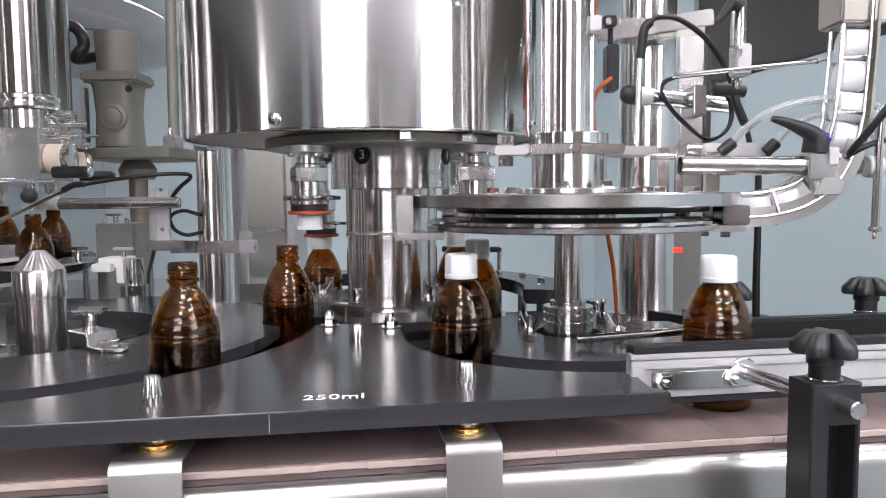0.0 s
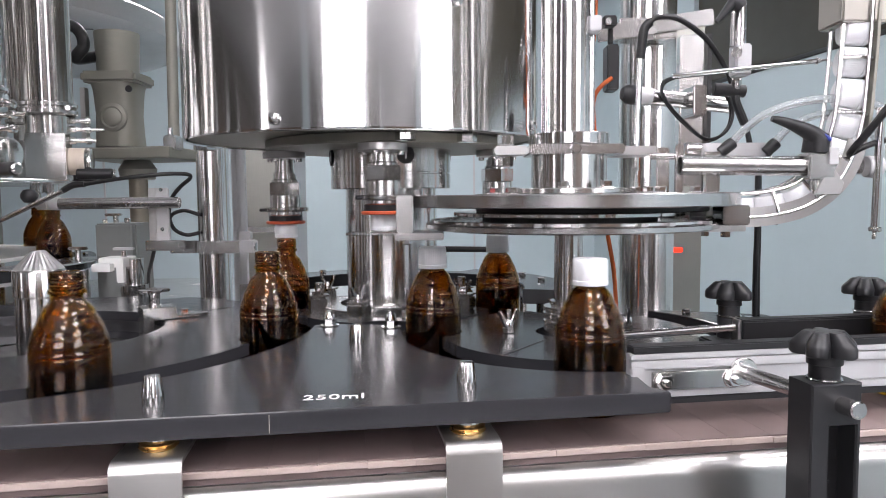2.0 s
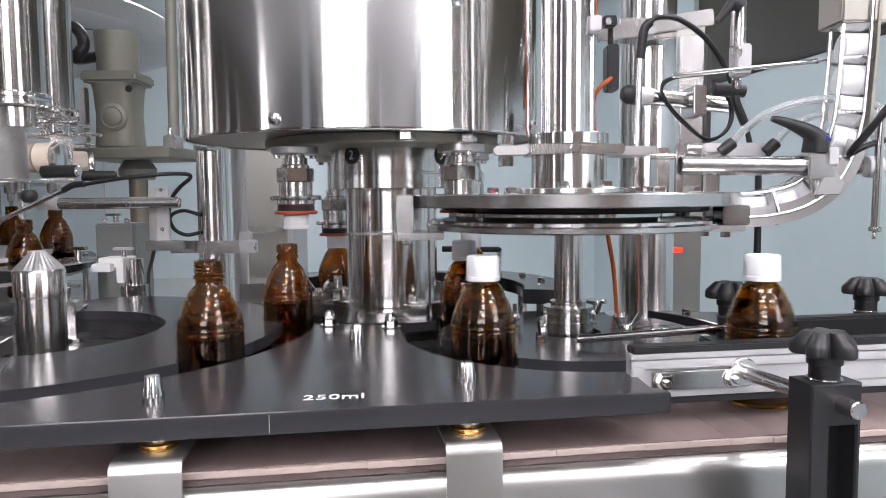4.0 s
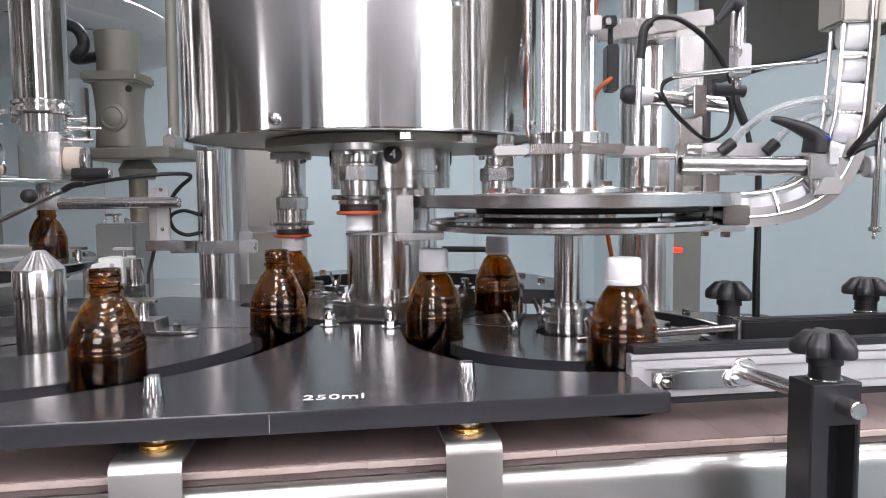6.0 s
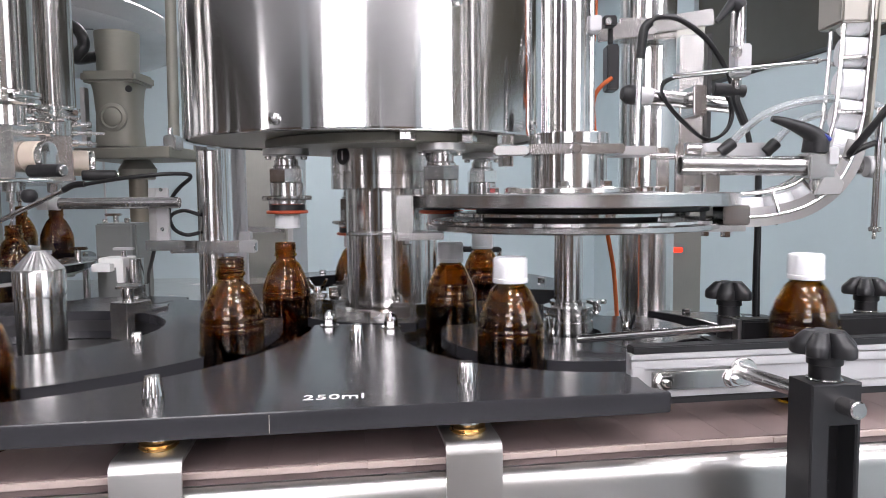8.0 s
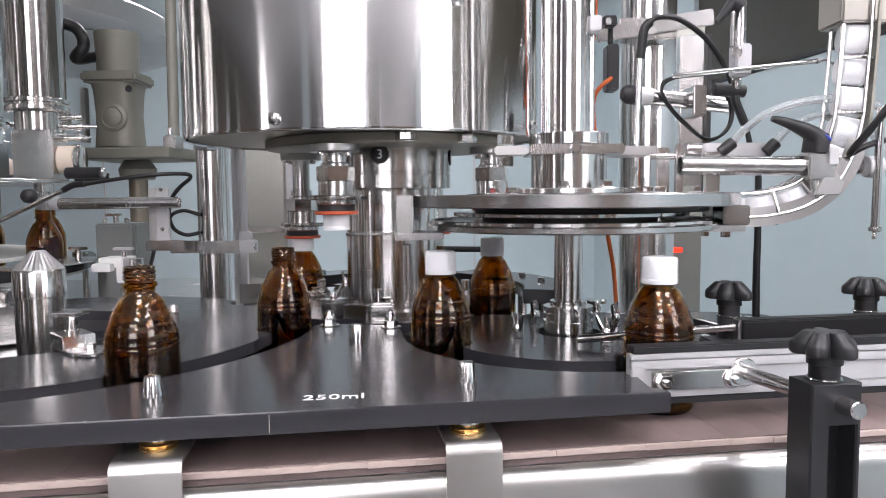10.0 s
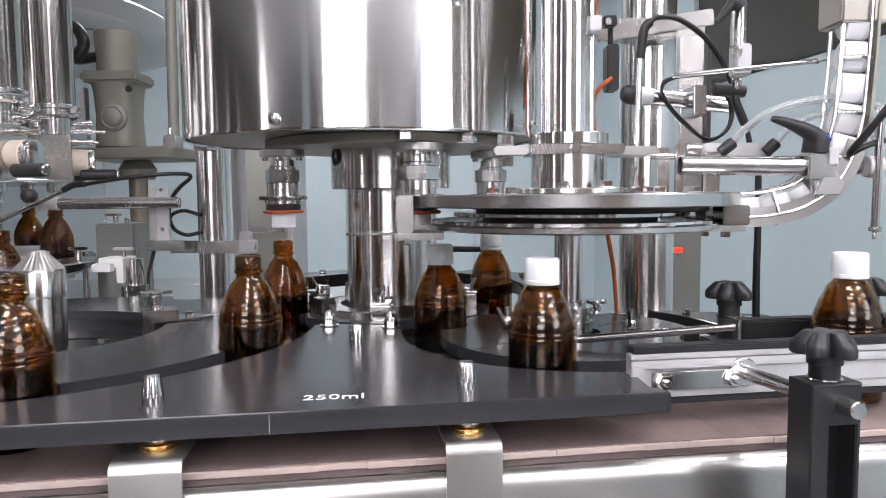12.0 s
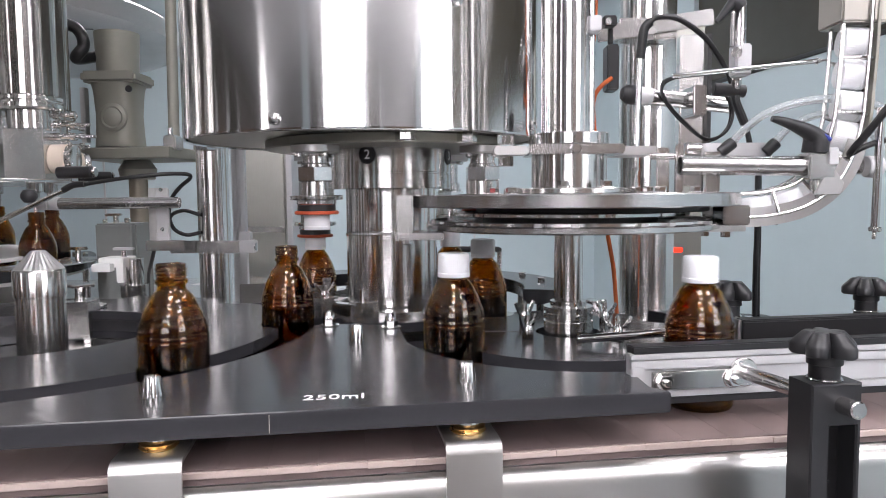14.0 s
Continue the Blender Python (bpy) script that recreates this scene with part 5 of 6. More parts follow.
def sensor_cluster():
    t = thing("sensor_bracket", "steel bracket bar fixed to the machine column", "bracket")
    a, b = Vector((0.2308, 1.066, 0.4413)), Vector((0.403, 1.066, 0.4659))
    part("bar_plate", box(0, -0.004, -0.0115, (b - a).length, 0.003, 0.0115, 0.0012, m=Matrix.Translation(a) @ Matrix.Rotation(-math.atan2(b.z - a.z, b.x - a.x), 4, "Y")), BRUSH, t)
    part("column_clamp", box(0.265, 1.07, 0.4354, 0.3514, 1.104, 0.467, 0.002), BRUSH, t)
    part("screw", rod(0.006, 0, 0.004, 14, m=aim((0.3376, 1.068, 0.4588), (0.3161, 1, 0.4428))), STEEL, t)
    s = thing("proximity_sensor", "small black proximity sensor with an orange cable", "sensor", "sensors")
    part("housing", box(0.2262, 1.0, 0.439, 0.2454, 1.02, 0.4536, 0.002), BLACK, s)
    part("lens", rod(0.005, 0, 0.004, 14, m=aim((0.2329, 1, 0.445), (0.2282, 0.98, 0.4403))), STEEL, s)
    part("switch_body", box(0.2364, 1.02, 0.3535, 0.2535, 1.05, 0.4184, 0.002), BLACK, s)
    part("stem", bar((0.2426, 1.03, 0.4204), (0.2424, 1.03, 0.4458), 0.004), BLACK, s)
    part("cable", hose([(0.2431, 1.02, 0.3709), (0.2263, 1.02, 0.3576), (0.2167, 1.02, 0.3378), (0.2187, 1.02, 0.2938), (0.2257, 1.02, 0.217), (0.2441, 1.04, 0.1422), (0.2553, 1.05, 0.0906), (0.2636, 1.06, 0.0161)], 0.0032), ORANGE, s, "orange sensor cable")
    part("cable", hose([(0.2202, 1.02, 0.5263), (0.2183, 1.02, 0.4484), (0.2139, 1.02, 0.3934), (0.2143, 1.02, 0.3378), (0.2192, 1.03, 0.2906), (0.2246, 1.03, 0.2172)], 0.003), ORANGE, s, "orange sensor cable")

    h = thing("horizontal_sensor_tube", "steel tube with a black ball end", "tube")
    part("tube", bar((0.2574, 0.95, 0.3364), (0.3921, 0.97, 0.3243), 0.0108, 28), TUBE, h)
    part("sleeve", bar((0.2589, 0.95, 0.3364), (0.2788, 0.951, 0.3341), 0.0122, 28), ALU, h)
    part("ball_end", lathe([(0, -0.016), (0.008, -0.0145), (0.0125, -0.008), (0.0135, 0), (0.0125, 0.006), (0.0, 0.008)], 24, m=aim((0.2536, 0.95, 0.3372), (0.3921, 0.97, 0.3243))), BLACK, h)
    part("clamp", box(0.3299, 0.935, 0.3079, 0.3479, 0.985, 0.3469, 0.002), BRUSH, h)
    part("arm", bar((0.3526, 0.985, 0.3435), (0.3943, 1.15, 0.3666), 0.007), TUBE, h)

    f = thing("fibre_sensor", "thin upright fibre sensor rod with a black sleeve and cable", "sensor", "sensors")
    part("rod", bar((0.258, 0.93, 0.3835), (0.2504, 0.92, 0.239), 0.0042, 16), CHROME, f)
    part("tip", bar((0.2504, 0.92, 0.239), (0.25, 0.92, 0.2046), 0.0026, 12), STEEL, f)
    part("ring", lathe([(0.0027, -0.002), (0.0052, -0.002), (0.0052, 0.002), (0.0027, 0.002)], 16, m=Matrix.Translation((0.2504, 0.92, 0.2375))), CHROME, f)
    part("sleeve", hose([(0.258, 0.93, 0.3806), (0.26, 0.93, 0.3979), (0.2627, 0.93, 0.4179), (0.2699, 0.93, 0.4264)], 0.0062, 12), RUBBER, f)
    part("cable", hose([(0.267, 0.93, 0.425), (0.2808, 0.93, 0.4328), (0.3063, 0.93, 0.4304), (0.3359, 0.93, 0.4115), (0.3546, 0.93, 0.3898), (0.3721, 0.93, 0.3608), (0.3854, 0.93, 0.3245), (0.3972, 0.93, 0.2916), (0.4037, 0.93, 0.2659)], 0.0036), RUBBER, f, "black cable")
    part("loop_cable", hose([(0.3441, 0.93, 0.3625), (0.3112, 0.93, 0.3585), (0.2871, 0.93, 0.3486), (0.2933, 0.93, 0.3253), (0.3196, 0.93, 0.2959), (0.3458, 0.93, 0.2767), (0.3693, 0.93, 0.2838), (0.3799, 0.93, 0.3063), (0.3742, 0.93, 0.3304)], 0.002), RUBBER, f, "thin black looped cable")
    part("loop_cable", hose([(0.3479, 0.94, 0.3613), (0.3035, 0.94, 0.3558), (0.2896, 0.94, 0.3413), (0.3026, 0.94, 0.3148), (0.3382, 0.94, 0.282), (0.3585, 0.94, 0.2759), (0.3776, 0.94, 0.2927), (0.3807, 0.94, 0.3185), (0.3722, 0.94, 0.3362)], 0.002), RUBBER, f, "thin black looped cable")

    g = thing("rod_holder", "upright steel tube with a white clamp and long thin rod", "holder")
    part("upright", bar((0.3391, 0.82, 0.3717), (0.3392, 0.82, 0.4497), 0.0085, 24), TUBE, g)
    part("clamp_body", box(0.333, 0.81, 0.3387, 0.3514, 0.832, 0.3743, 0.002), ALU, g)
    part("clamp_screw", rod(0.006, 0, 0.004, 18, m=aim((0.3338, 0.81, 0.3641), (0.2884, 0.7, 0.3427))), STEEL, g)
    part("long_rod", bar((0.2582, 0.8, 0.3367), (0.4232, 0.8, 0.352), 0.0027, 14), CHROME, g)
    part("rod_tip", bar((0.4232, 0.8, 0.352), (0.432, 0.8, 0.3531), 0.0014, 10), STEEL, g)
    part("rod_ring", bar((0.4176, 0.8, 0.3514), (0.4201, 0.8, 0.3516), 0.004, 14), STEEL, g)
    part("joint", bar((0.3192, 0.84, 0.3278), (0.3565, 0.84, 0.3248), 0.0075, 18), BLACK, g)
    part("stem", bar((0.3406, 0.825, 0.3395), (0.3464, 0.84, 0.3275), 0.0055), STEEL, g)
    part("black_arm", hose([(0.3478, 0.84, 0.3262), (0.3461, 0.84, 0.3144), (0.3531, 0.84, 0.2966), (0.3573, 0.84, 0.2867)], 0.0052), BLACK, g)
    clamp_lever(g, Vector((0.3336, 0.8, 0.4107)), Vector((0.3063, 0.8, 0.395)), Vector((0.3259, 0.8, 0.4181)))

    p = thing("clamp_tube", "horizontal brushed steel tube with a clamp collar and black lever", "tube")
    a, b = Vector((0.2547, 0.76, 0.2359)), Vector((0.4711, 0.76, 0.2327))
    d = (b - a).normalized()
    part("tube", pipe(0.0105, 0.0088, 0, (Vector((0.3862, 0.76, 0.2341)) - a).length, 36, m=aim(a, b)), TUBE, p)
    part("thin_tube", bar(Vector((0.4128, 0.76, 0.2338)), b, 0.0088, 28), TUBE, p)
    part("collar", box(0.3859, 0.745, 0.2195, 0.4145, 0.775, 0.2472, 0.002), BRUSH, p)
    part("collar_tab", box(0.4048, 0.742, 0.2347, 0.4156, 0.752, 0.2525, 0.001), ALU, p)
    part("lever", tapered([(0.3972, 0.75, 0.2479), (0.3968, 0.75, 0.2600), (0.3880, 0.75, 0.2685), (0.3649, 0.75, 0.2785), (0.3475, 0.75, 0.2837)], (0.0105, 0.0105, 0.0085, 0.0055, 0.0032)), BLACK, p, "black clamping lever")
    part("lever_hub", bar((0.3953, 0.755, 0.2469), (0.3982, 0.755, 0.2683), 0.0125, 24), BLACK, p)
    part("lever_button", bar((0.4013, 0.748, 0.2606), (0.4049, 0.745, 0.2651), 0.006, 16), BLUE, p, "blue button")
    part("lever_neck", bar((0.3953, 0.755, 0.2445), (0.3951, 0.755, 0.2529), 0.0065, 18), CHROME, p)
    part("end_joint", bar((0.4475, 0.75, 0.2325), (0.4631, 0.75, 0.2318), 0.0115, 24), ALU, p)
    part("hanging_probe", bar((0.4563, 0.74, 0.2932), (0.454, 0.74, 0.1671), 0.0042, 16), CHROME, p, "thin hanging probe")
    part("probe_tip", bar((0.454, 0.74, 0.1671), (0.4533, 0.74, 0.1558), 0.0022, 12), STEEL, p)
    part("probe_ring", bar((0.4543, 0.74, 0.1689), (0.4541, 0.74, 0.1641), 0.0065, 16), STEEL, p)
    part("lower_clip", prism([(0, 0), (0.026, 0), (0.03, 0.012), (0.02, 0.026), (0.012, 0.024), (0.004, 0.012)], -0.004, 0.004, 0.0008, m=Matrix.Translation((0.394, 0.75, 0.2032)) @ Matrix.Rotation(radians(90), 4, "X")), SATIN, p)
    part("clip_stem", bar((0.3973, 0.755, 0.2194), (0.399, 0.755, 0.2031), 0.006), STEEL, p)
    part("hanger", bar((0.4404, 0.77, 0.234), (0.4627, 0.8, 0.3068), 0.006), TUBE, p)

    n = thing("air_valve", "small steel air valve with two black hose fittings", "valve")
    part("body", box(0.3069, 0.83, 0.2471, 0.3808, 0.862, 0.2643, 0.002), ALU, n)
    part("end_cap", bar((0.3077, 0.845, 0.257), (0.2889, 0.845, 0.2578), 0.0085, 20), STEEL, n)
    part("mount", box(0.3055, 0.82, 0.2068, 0.3217, 0.83, 0.2537, 0.001), BRUSH, n)
    part("fitting", bar((0.3243, 0.832, 0.2521), (0.3412, 0.832, 0.2651), 0.0072, 18), BLACK, n, "black push-in fitting")
    part("fitting", bar((0.3773, 0.832, 0.2516), (0.3915, 0.832, 0.2646), 0.0072, 18), BLACK, n, "black push-in fitting")
    part("clear_hose", hose([(0.3386, 0.832, 0.2638), (0.3503, 0.82, 0.2796), (0.3635, 0.8, 0.2939), (0.3931, 0.79, 0.3043), (0.425, 0.78, 0.3076), (0.4623, 0.78, 0.303), (0.4936, 0.78, 0.2917), (0.5318, 0.78, 0.2668)], 0.0046, 14), CLEAR, n, "clear plastic hose")
    part("clear_hose", hose([(0.3889, 0.832, 0.2633), (0.3991, 0.82, 0.2791), (0.4196, 0.81, 0.2914), (0.4428, 0.8, 0.2932), (0.4685, 0.8, 0.2842), (0.4883, 0.8, 0.2658), (0.5085, 0.8, 0.2371), (0.5351, 0.8, 0.2115)], 0.0042, 14), CLEAR, n, "clear plastic hose")
    part("upright_plate", box(0.2639, 0.80, 0.2068, 0.2726, 0.806, 0.2611, 0.001), BRUSH, n)
    part("pin", bar((0.237, 0.81, 0.2484), (0.277, 0.81, 0.248), 0.004, 14), TUBE, n)
    part("pin_block", box(0.2451, 0.81, 0.2068, 0.2599, 0.835, 0.2584, 0.0015), BRUSH, n)
    k = thing("black_cable_bundle", "black cables hanging beside the cap chute", "cable")
    part("cable", hose([(0.4659, 0.72, 0.3132), (0.4487, 0.72, 0.288), (0.4366, 0.73, 0.2664), (0.4296, 0.74, 0.2516), (0.4298, 0.75, 0.2445)], 0.004), RUBBER, k)
    part("cable", hose([(0.4811, 0.74, 0.261), (0.4577, 0.74, 0.2583), (0.4403, 0.745, 0.2518), (0.4298, 0.75, 0.244)], 0.0032), RUBBER, k)
    part("drop_cable", hose([(0.4004, 0.9, 0.2497), (0.4018, 0.9, 0.1636), (0.401, 0.9, 0.1055), (0.4101, 0.92, 0.0358), (0.4233, 0.95, 0.0068)], 0.0036), RUBBER, k)
    part("drop_cable", hose([(0.4048, 0.905, 0.2463), (0.4063, 0.905, 0.1597), (0.4062, 0.905, 0.1049), (0.4162, 0.925, 0.031), (0.4272, 0.95, 0.0067)], 0.003), RUBBER, k)


sensor_cluster()


# ---- filling side ----
def filler():
    t = thing("filling_carousel", "rotating filling carousel with steel cylinders and valve blocks", "filling machine")
    t.matrix_basis = Matrix.Translation(FILL_C)
    part("tray_ring", lathe([(0.25, 0.236), (0.415, 0.236), (0.416, 0.237), (0.416, 0.241), (0.415, 0.242), (0.25, 0.242), (0.25, 0.236)], 96), BRUSH, t)
    part("core", lathe([(0, -0.004), (0.16, -0.004), (0.16, 0.23), (0.25, 0.236), (0.25, 0.30), (0.14, 0.31), (0.14, 0.495), (0, 0.495)], 72), SATIN, t)
    star = star_outline(FILL_R, 10, fill_angle(0), 0.362, 0.0345, 720)
    part("star_disc", ring_prism(star, 0.1605, 0.092, 0.099), DELRIN, t, "white plastic star disc")
    part("lower_disc", lathe([(0.1605, 0.004), (0.335, 0.004), (0.335, 0.012), (0.1605, 0.012), (0.1605, 0.004)], 72), SATIN, t)
    for i in range(10):
        a = fill_angle(i)
        m = Matrix.Rotation(a, 4, "Z") @ Matrix.Translation((FILL_R, 0, 0))
        u = part("filling_unit", box(-0.036, -0.036, 0.243, 0.036, 0.036, 0.336, 0.002), BRUSH, t, "steel valve block under a filling cylinder", m)
        part("neck", rod(0.0405, 0.3362, 0.372, 40), STEEL, u)
        part("cylinder", rod(0.0485, 0.3985, 0.72, 48), CYLINDER, u, "polished filling cylinder")
        part("clamp_ring", lathe([(0, 0.3722), (0.052, 0.3722), (0.056, 0.376), (0.056, 0.383), (0.050, 0.385), (0.050, 0.388), (0.056, 0.39), (0.056, 0.396), (0.052, 0.3983), (0, 0.3983)], 40), STEEL, u)
        part("clamp_screw", bar((0.045, -0.045, 0.385), (0.045, 0.02, 0.39), 0.006), STEEL, u)
        part("insulator", rod(0.0275, 0.0005, 0.030, 32, m=aim((0.036, 0, 0.282), (0.2, 0, 0.282))), CREAM, u, "cream plastic insulator")
        part("valve_cap", lathe([(0, 0.0305), (0.026, 0.0305), (0.027, 0.032), (0.027, 0.042), (0.024, 0.044), (0, 0.044)], 32, m=aim((0.036, 0, 0.282), (0.2, 0, 0.282))), STEEL, u)
        part("handle", rod(0.0115, 0, 0.068, 24, 0.002, m=aim((0.052, -0.018, 0.2555), (0.2, -0.036, 0.2555))), BLACK, u, "black handle")
        part("handle_tip", rod(0.0095, 0.0682, 0.074, 20, 0.002, m=aim((0.052, -0.018, 0.2555), (0.2, -0.036, 0.2555))), CHROME, u)
        for zz, ll in ((0.325, 0.05), (0.348, 0.066), (0.366, 0.04)):
            part("fitting", lathe([(0, 0), (0.0075, 0), (0.0075, 0.012), (0.0045, 0.013), (0.0045, 0.03), (0.0075, 0.031), (0.0075, 0.04), (0.0035, 0.041), (0.0035, ll), (0, ll)], 14, m=aim((0.036, 0.012, zz), (0.2, 0.02, zz))), STEEL, u)
        part("nozzle", lathe([(0, 0.160), (0.004, 0.160), (0.0045, 0.20), (0.008, 0.202), (0.008, 0.218), (0.014, 0.22), (0.014, 0.2355), (0, 0.2355)], 20), STEEL, u, "filling nozzle")
    pads = []
    for i in range(10):
        a = fill_angle(i)
        pad = part("lift_pad", lathe([(0, -0.05), (0.012, -0.05), (0.012, -0.008), (0.031, -0.006), (0.031, -0.0004), (0, -0.0004)], 28), SATIN, t, "steel lifting pad under a bottle", Matrix.Translation((FILL_R * math.cos(a), FILL_R * math.sin(a), 0)))
        pads.append((pad, a, i))
    return t, pads


FILLER, PADS = filler()


def filler_frame():
    t = thing("filler_top_table", "large grey cast top table of the filling carousel", "machine top")
    t.matrix_basis = pose(-1.75, 2.5, -0.07)
    part("table", lathe([(0, 0.815), (0.70, 0.815), (0.77, 0.822), (0.79, 0.835), (0.79, 0.895), (0.78, 0.905), (0, 0.905)], 96), SATIN, t)
    part("tank", lathe([(0, 0.906), (0.55, 0.906), (0.55, 1.35), (0, 1.35)], 72), SATIN, t)
    part("pedestal", lathe([(0, FLOOR + 0.07), (0.3, FLOOR + 0.07), (0.3, 0.0), (0.16, 0.02), (0.16, 0.815), (0, 0.815)], 56), GREY_CAST, t)
    for a in (-18, 2, -40):
        part("slot", box(-0.012, -0.004, 0, 0.012, 0.004, 0.002, 0.0005), BLACK, t, "", Matrix.Rotation(radians(a), 4, "Z") @ pose(0.66, 0, 0.8135, 0, 0, 30))

    s = thing("filler_support", "grey cast bearing support standing on a round plate", "support")
    x, y = -0.7889, 1.75
    s.matrix_basis = pose(x, y, 0)
    prof = [(0.052, 0.3297), (0.050, 0.36), (0.048, 0.4081), (0.052, 0.4628), (0.056, 0.4805)]
    bm = bmesh.new()
    rows = []
    for r, z in prof:
        rows.append([bm.verts.new((r * (abs(math.cos(q)) ** 0.6) * math.copysign(1, math.cos(q)), r * (abs(math.sin(q)) ** 0.6) * math.copysign(1, math.sin(q)), z)) for q in [2 * math.pi * i / 40 for i in range(40)]])
    for a, b in zip(rows, rows[1:]):
        for i in range(40):
            bm.faces.new((a[i], a[(i + 1) % 40], b[(i + 1) % 40], b[i]))
    bm.faces.new(rows[-1])
    bm.faces.new(list(reversed(rows[0])))
    part("casting", bm, GREY_CAST, s)
    part("top_flange", box(-0.066, -0.06, 0.4812, 0.064, 0.06, 0.5077, 0.006), GREY_CAST, s)
    part("upper_body", lathe([(0, 0.5091), (0.048, 0.5091), (0.052, 0.6051), (0, 0.6051)], 36), GREY_CAST, s)
    part("bearing_cover", lathe([(0, 0), (0.034, 0), (0.034, 0.006), (0.026, 0.009), (0.022, 0.007), (0.015, 0.011), (0, 0.012)], 32, m=aim((0.004, -0.046, 0.3985), (0.004, -0.3, 0.3985))), GREY_CAST, s)
    part("socket_screw", rod(0.008, 0, 0.006, 16, m=aim((0.052, -0.062, 0.4628), (0.052, -0.3, 0.4628))), BLACK, s)
    part("black_elbow", hose([(-0.045, 0.0, 0.5511), (-0.0605, -0.08, 0.5311), (-0.0421, -0.08, 0.5593), (-0.051, -0.08, 0.5929), (-0.0868, -0.08, 0.6112), (-0.20, -0.08, 0.632)], 0.0135, 14), RUBBER, s, "black hose elbow")
    part("edge_strip", box(-0.072, -0.05, 0.3394, -0.060, -0.03, 0.4696, 0.001), SATIN, s)
    pl = thing("support_plate", "flat grey steel cross plate carried on a shaft", "plate")
    part("plate", prism([(-0.8601, 1.66), (-0.7216, 1.66), (-0.6564, 1.63), (-0.6265, 1.63), (-0.6156, 1.85), (-0.8601, 1.9)], 0.298, 0.3249, 0.003), GREY_CAST, pl)
    part("end_cap", box(-0.6462, 1.645, 0.3171, -0.6171, 1.70, 0.3511, 0.004), BRUSH, pl)
    part("stud", rod(0.006, 0.3222, 0.3693, 14, m=Matrix.Translation((-0.637, 1.67, 0))), STEEL, pl)
    part("strut", bar((-0.6589, 1.75, 0.3285), (-0.6533, 1.75, 0.9), 0.013), GREY_CAST, pl)
    part("shaft", rod(0.022, -0.004, 0.298, 32, m=Matrix.Translation((-0.7512, 1.75, 0))), BRASS_GREY, pl)
    part("shaft_collar", lathe([(0.0222, 0.2518), (0.04, 0.2518), (0.045, 0.2767), (0.03, 0.2989), (0.0222, 0.2989)], 32, m=Matrix.Translation((-0.7512, 1.75, 0))), GREY_CAST, pl)

    b = thing("grey_guide_block", "grey guide block with a small hand screw", "block")
    part("body", box(-0.7014, 1.42, -0.004, -0.6186, 1.50, 0.1553, 0.003), GREY_BLOCK, b)
    part("step", box(-0.6751, 1.405, -0.004, -0.621, 1.4195, 0.1523, 0.002), GREY_BLOCK, b)
    part("stud", rod(0.005, 0.1553, 0.1633, 12, m=Matrix.Translation((-0.6892, 1.44, 0))), STEEL, b)
    part("stud", rod(0.006, 0.1553, 0.1656, 12, m=Matrix.Translation((-0.6435, 1.44, 0))), STEEL, b)
    part("screw_stem", rod(0.0055, 0.1553, 0.1713, 14, m=Matrix.Translation((-0.6664, 1.44, 0))), STEEL, b)
    part("screw_wing", box(-0.6883, 1.434, 0.1696, -0.6549, 1.446, 0.1754, 0.002), STEEL, b)

    w = thing("white_guide_block", "white plastic stepped bottle guide on a steel pillar", "guide block")
    part("upper_step", box(-0.6095, 1.24, 0.0839, -0.563, 1.29, 0.101, 0.0015), DELRIN, w)
    part("lower_step", box(-0.6124, 1.22, 0.078, -0.5802, 1.2395, 0.0918, 0.0015), DELRIN, w)
    part("side_cheek", box(-0.5716, 1.225, 0.0584, -0.5597, 1.2395, 0.1014, 0.0015), DELRIN, w)
    part("pillar", rod(0.0165, -0.004, 0.098, 28, m=Matrix.Translation((-0.5616, 1.275, 0))), STEEL, w)
    part("pillar_base", pipe(0.024, 0.0167, -0.004, 0.05, 28, m=Matrix.Translation((-0.5616, 1.275, 0))), BRUSH, w)
    part("hand_screw", rod(0.005, 0.098, 0.1122, 14, m=Matrix.Translation((-0.5721, 1.26, 0))), STEEL, w)
    part("screw_bar", box(-0.5902, 1.254, 0.1134, -0.5539, 1.266, 0.1184, 0.0015), ALU, w)

    g = thing("filler_guide", "black curved guide with a white wear strip beside the filler", "guide rail")
    rim = arc(FILL_C, 0.408, -58, 40, 40) + arc(FILL_C, 0.445, 40, -36, 30)
    part("guide", prism([p for p in rim], 0.066, 0.086, 0.001), BLACK_PLATE, g)
    part("wear_strip", prism(arc(FILL_C, 0.407, -50, 40, 36) + arc(FILL_C, 0.430, 40, -36, 30), 0.058, 0.0658, 0.0008), DELRIN, g, "white wear strip")
    for a in (-25, 0, 25):
        xx, yy = FILL_C.x + 0.424 * math.cos(radians(a)), FILL_C.y + 0.424 * math.sin(radians(a))
        part("pillar", rod(0.007, -0.004, 0.058, 14, m=Matrix.Translation((xx, yy, 0))), STEEL, g)
        part("screw", hexa(0.006, 0.0862, 0.092, m=Matrix.Translation((xx, yy, 0))), CHROME, g)
    hw = part("hand_screw", rod(0.006, 0.0862, 0.104, 14, m=Matrix.Translation((-0.7273, 1.40, 0))), STEEL, g)
    part("screw_bar", box(-0.7452, 1.394, 0.104, -0.7083, 1.406, 0.1105, 0.002), STEEL, hw)
    part("plate", prism(arc(FILL_C, 0.408, -26, 10, 16) + arc(FILL_C, 0.49, 10, -20, 14), 0.0865, 0.0905, 0.0008), BRUSH, g, "steel guide plate")


BRASS_GREY = material("dull_bronze_shaft", (0.30, 0.27, 0.22), 0.4, 0.7, 0.06, 60)
filler_frame()


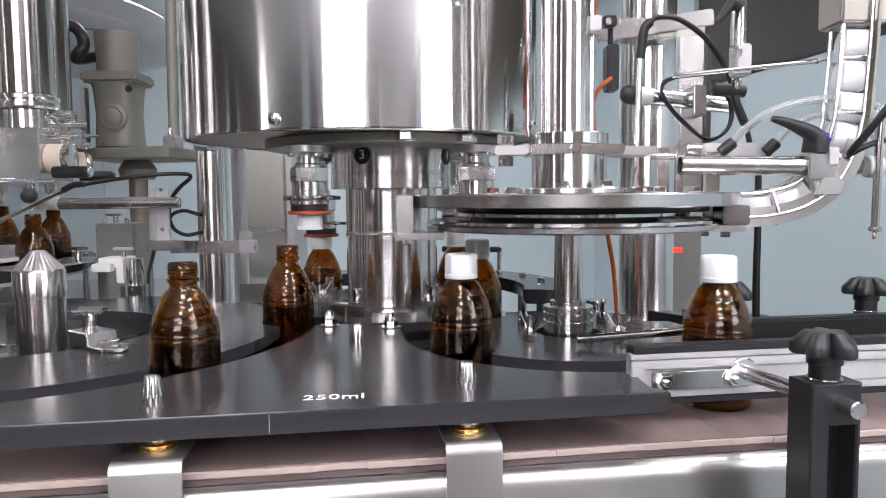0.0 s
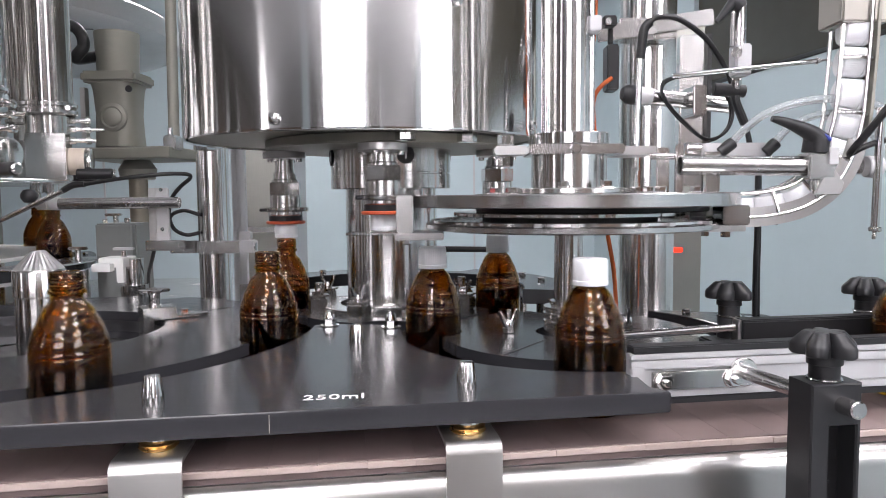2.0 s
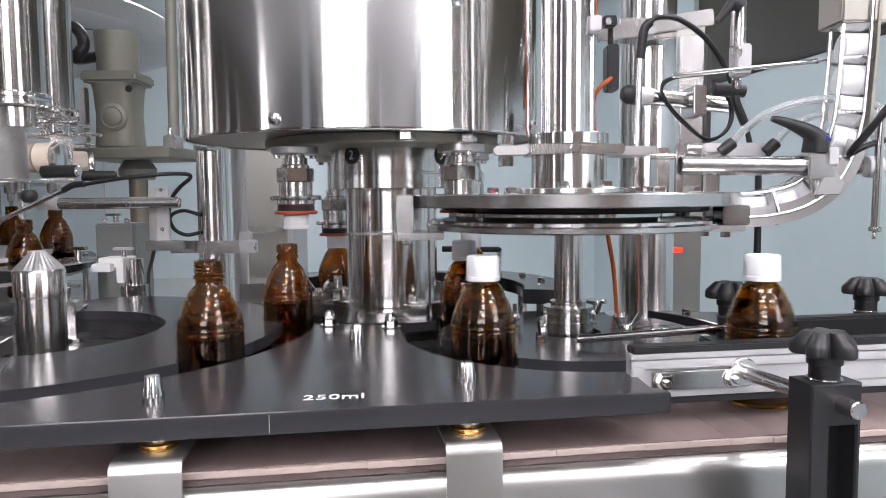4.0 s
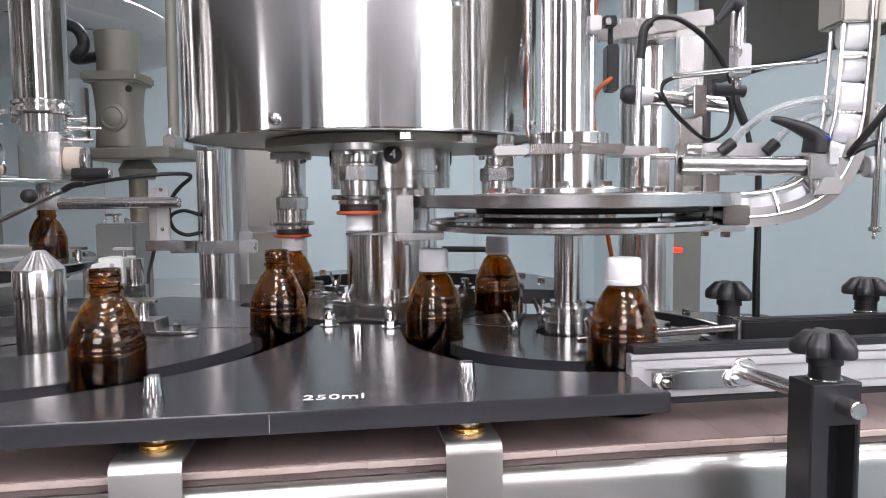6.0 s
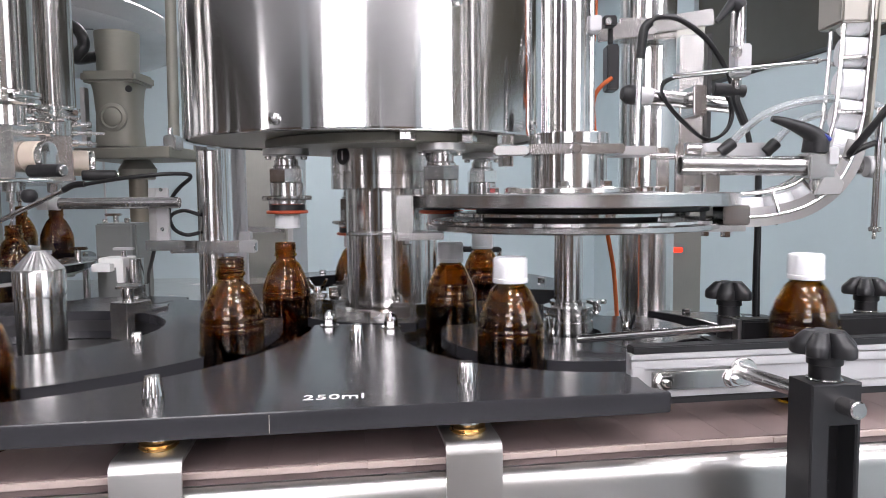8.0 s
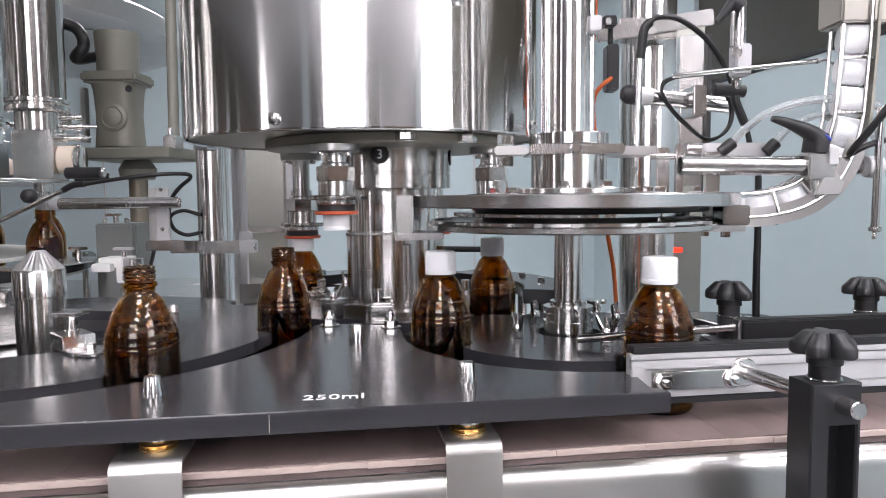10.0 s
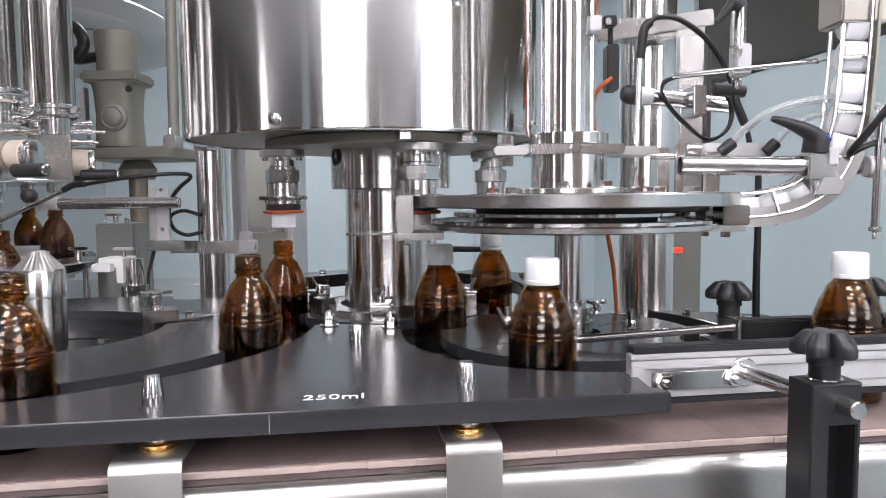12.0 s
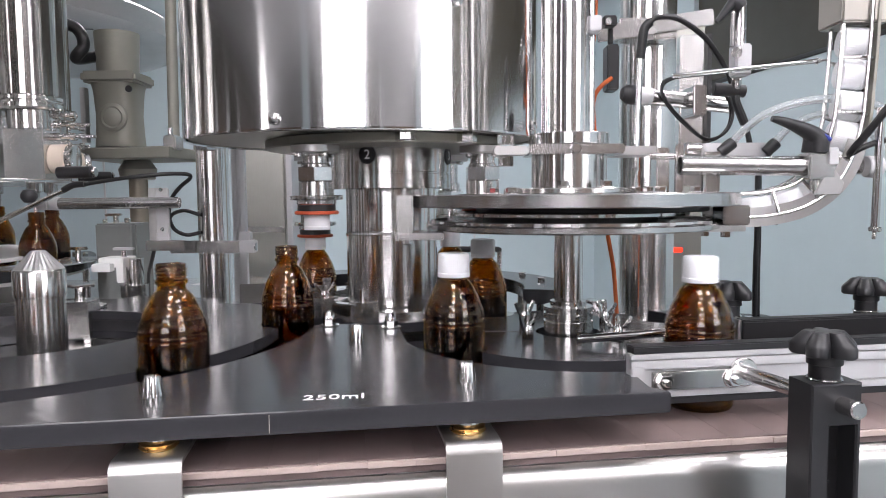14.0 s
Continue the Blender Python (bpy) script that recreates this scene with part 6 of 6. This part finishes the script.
def infeed_conveyor():
    t = thing("infeed_conveyor", "narrow steel conveyor bringing bottles to the filler", "conveyor")
    a = fill_angle(TO_FILLER)
    p = circle(FILL_C, FILL_R, a)
    t.matrix_basis = Matrix.Translation(p) @ Matrix.Rotation(math.atan2(math.cos(a), -math.sin(a)), 4, "Z")
    part("belt", box(0.06, -0.042, -0.0035, 0.95, 0.042, -0.0004, 0.001), BELT, t)
    part("frame", box(0.06, -0.05, -0.07, 0.95, 0.05, -0.0045, 0.003), BRUSH, t)
    for x in (0.3, 0.9):
        part("leg", box(x - 0.02, -0.02, FLOOR, x + 0.02, 0.02, -0.07, 0.002), SATIN, t)


infeed_conveyor()


def left_sensor():
    t = thing("sensor_mount", "steel clamp mount on the column carrying a horizontal rod", "mount")
    part("clamp_bar", box(-0.4865, 1.252, 0.1069, -0.4422, 1.272, 0.1293, 0.0015), BRUSH, t)
    part("clamp_jaw", box(-0.4377, 1.25, 0.1065, -0.3628, 1.266, 0.1287, 0.0015), BRUSH, t)
    part("clamp_end", box(-0.3638, 1.25, 0.107, -0.3348, 1.275, 0.1291, 0.002), ALU, t)
    part("end_screw", bar((-0.3403, 1.26, 0.1173), (-0.3342, 1.26, 0.1172), 0.0085, 18), STEEL, t)
    part("top_lug", box(-0.3628, 1.25, 0.1301, -0.3428, 1.27, 0.1442, 0.0015), ALU, t)
    part("upright_plate", box(-0.5016, 1.235, 0.1152, -0.4798, 1.243, 0.2234, 0.0015), ALU, t, "upright bracket plate")
    part("plate_cheek", box(-0.5185, 1.244, 0.117, -0.5046, 1.262, 0.2236, 0.001), SATIN, t)
    part("foot_plate", box(-0.5185, 1.225, 0.114, -0.4509, 1.2345, 0.132, 0.001), BRUSH, t)
    for px, py in ((-0.4911, 0.2204), (-0.4909, 0.1513), (-0.4683, 0.1203)):
        part("screw", rod(0.0035, 0, 0.003, 12, m=aim((px, 1.2345, py), (px, 1.0, py))), STEEL, t)
    part("horizontal_rod", bar((-0.6619, 1.22, 0.1976), (-0.454, 1.22, 0.1976), 0.0098, 28), TUBE, t)
    part("rod_joint", bar((-0.6862, 1.22, 0.1988), (-0.6609, 1.22, 0.1975), 0.0115, 24), ALU, t)
    part("joint_block", box(-0.6973, 1.205, 0.1873, -0.6741, 1.235, 0.2085, 0.003), SATIN, t)
    part("ball_grip", lathe([(0, -0.013), (0.009, -0.010), (0.0135, -0.003), (0.0135, 0.004), (0.009, 0.011), (0, 0.013)], 24, m=Matrix.Translation((-0.7042, 1.205, 0.2106))), BLACK, t)
    f = thing("fibre_sensor", "slanted fibre sensor rod with a looped black cable", "sensor", "sensors")
    part("rod", bar((-0.7864, 1.19, 0.1524), (-0.632, 1.19, 0.2223), 0.0042, 16), CHROME, f)
    part("sleeve", hose([(-0.6378, 1.19, 0.2205), (-0.6203, 1.19, 0.2288), (-0.6012, 1.19, 0.2305)], 0.0055, 12), RUBBER, f)
    part("cable", hose([(-0.6032, 1.19, 0.2296), (-0.563, 1.19, 0.2359), (-0.5152, 1.19, 0.242), (-0.462, 1.2, 0.2466), (-0.4314, 1.2, 0.2453), (-0.4314, 1.21, 0.2389), (-0.453, 1.22, 0.2238), (-0.4712, 1.23, 0.2045), (-0.485, 1.25, 0.1766), (-0.4808, 1.26, 0.151), (-0.4626, 1.27, 0.1391), (-0.4397, 1.275, 0.1427)], 0.0035), RUBBER, f, "looped black cable")
    part("cable", hose([(-0.4853, 1.25, 0.1686), (-0.4797, 1.26, 0.1783), (-0.463, 1.27, 0.1829), (-0.4386, 1.275, 0.1744)], 0.0035), RUBBER, f, "looped black cable")
    part("cable", hose([(-0.5125, 1.25, 0.1166), (-0.5278, 1.27, 0.0896), (-0.5466, 1.3, 0.0605), (-0.5641, 1.34, 0.0125)], 0.0035), RUBBER, f, "looped black cable")


left_sensor()


def more_motions():
    walk(FILLER, [(t, pose(FILL_C.x, FILL_C.y, 0, 0, 0, -36 * t / BEAT)) for t in times(0.2)])
    for pad, a, i in PADS:
        walk(pad, [(t, Matrix.Translation((FILL_R * math.cos(a), FILL_R * math.sin(a), pad_lift((t / BEAT + i + 11) % 10 - 11)))) for t in times(0.1)])


# ---- what moves ----
def times(step):
    n = round(14.0 / step)
    return [round(14.0 * i / n, 4) for i in range(n + 1)]


def motions():
    for ob, c, turn in ((WHEEL_IN, INF_C, 45), (WHEEL_OUT, OUT_C, 90), (WHEEL_CAP, CAP_C, -90), (TURRET, CAP_C, -90)):
        walk(ob, [(t, pose(c.x, c.y, c.z, 0, 0, turn * t / BEAT)) for t in times(0.2)])
    for h, p0, j in HEADS:
        walk(h, [(t, Matrix.Translation((p0.x, p0.y, HEAD_Z - LIFT * head_drop(t / BEAT + j)))) for t in times(0.1)])
    for b, k in BOTTLES:
        walk(b, [(t, Matrix.Translation(bottle_at(t / BEAT + k))) for t in times(0.1)])
    for c, k in CAPS:
        walk(c, [(t, cap_pose(t / BEAT + k)) for t in times(0.1)])
    more_motions()


motions()
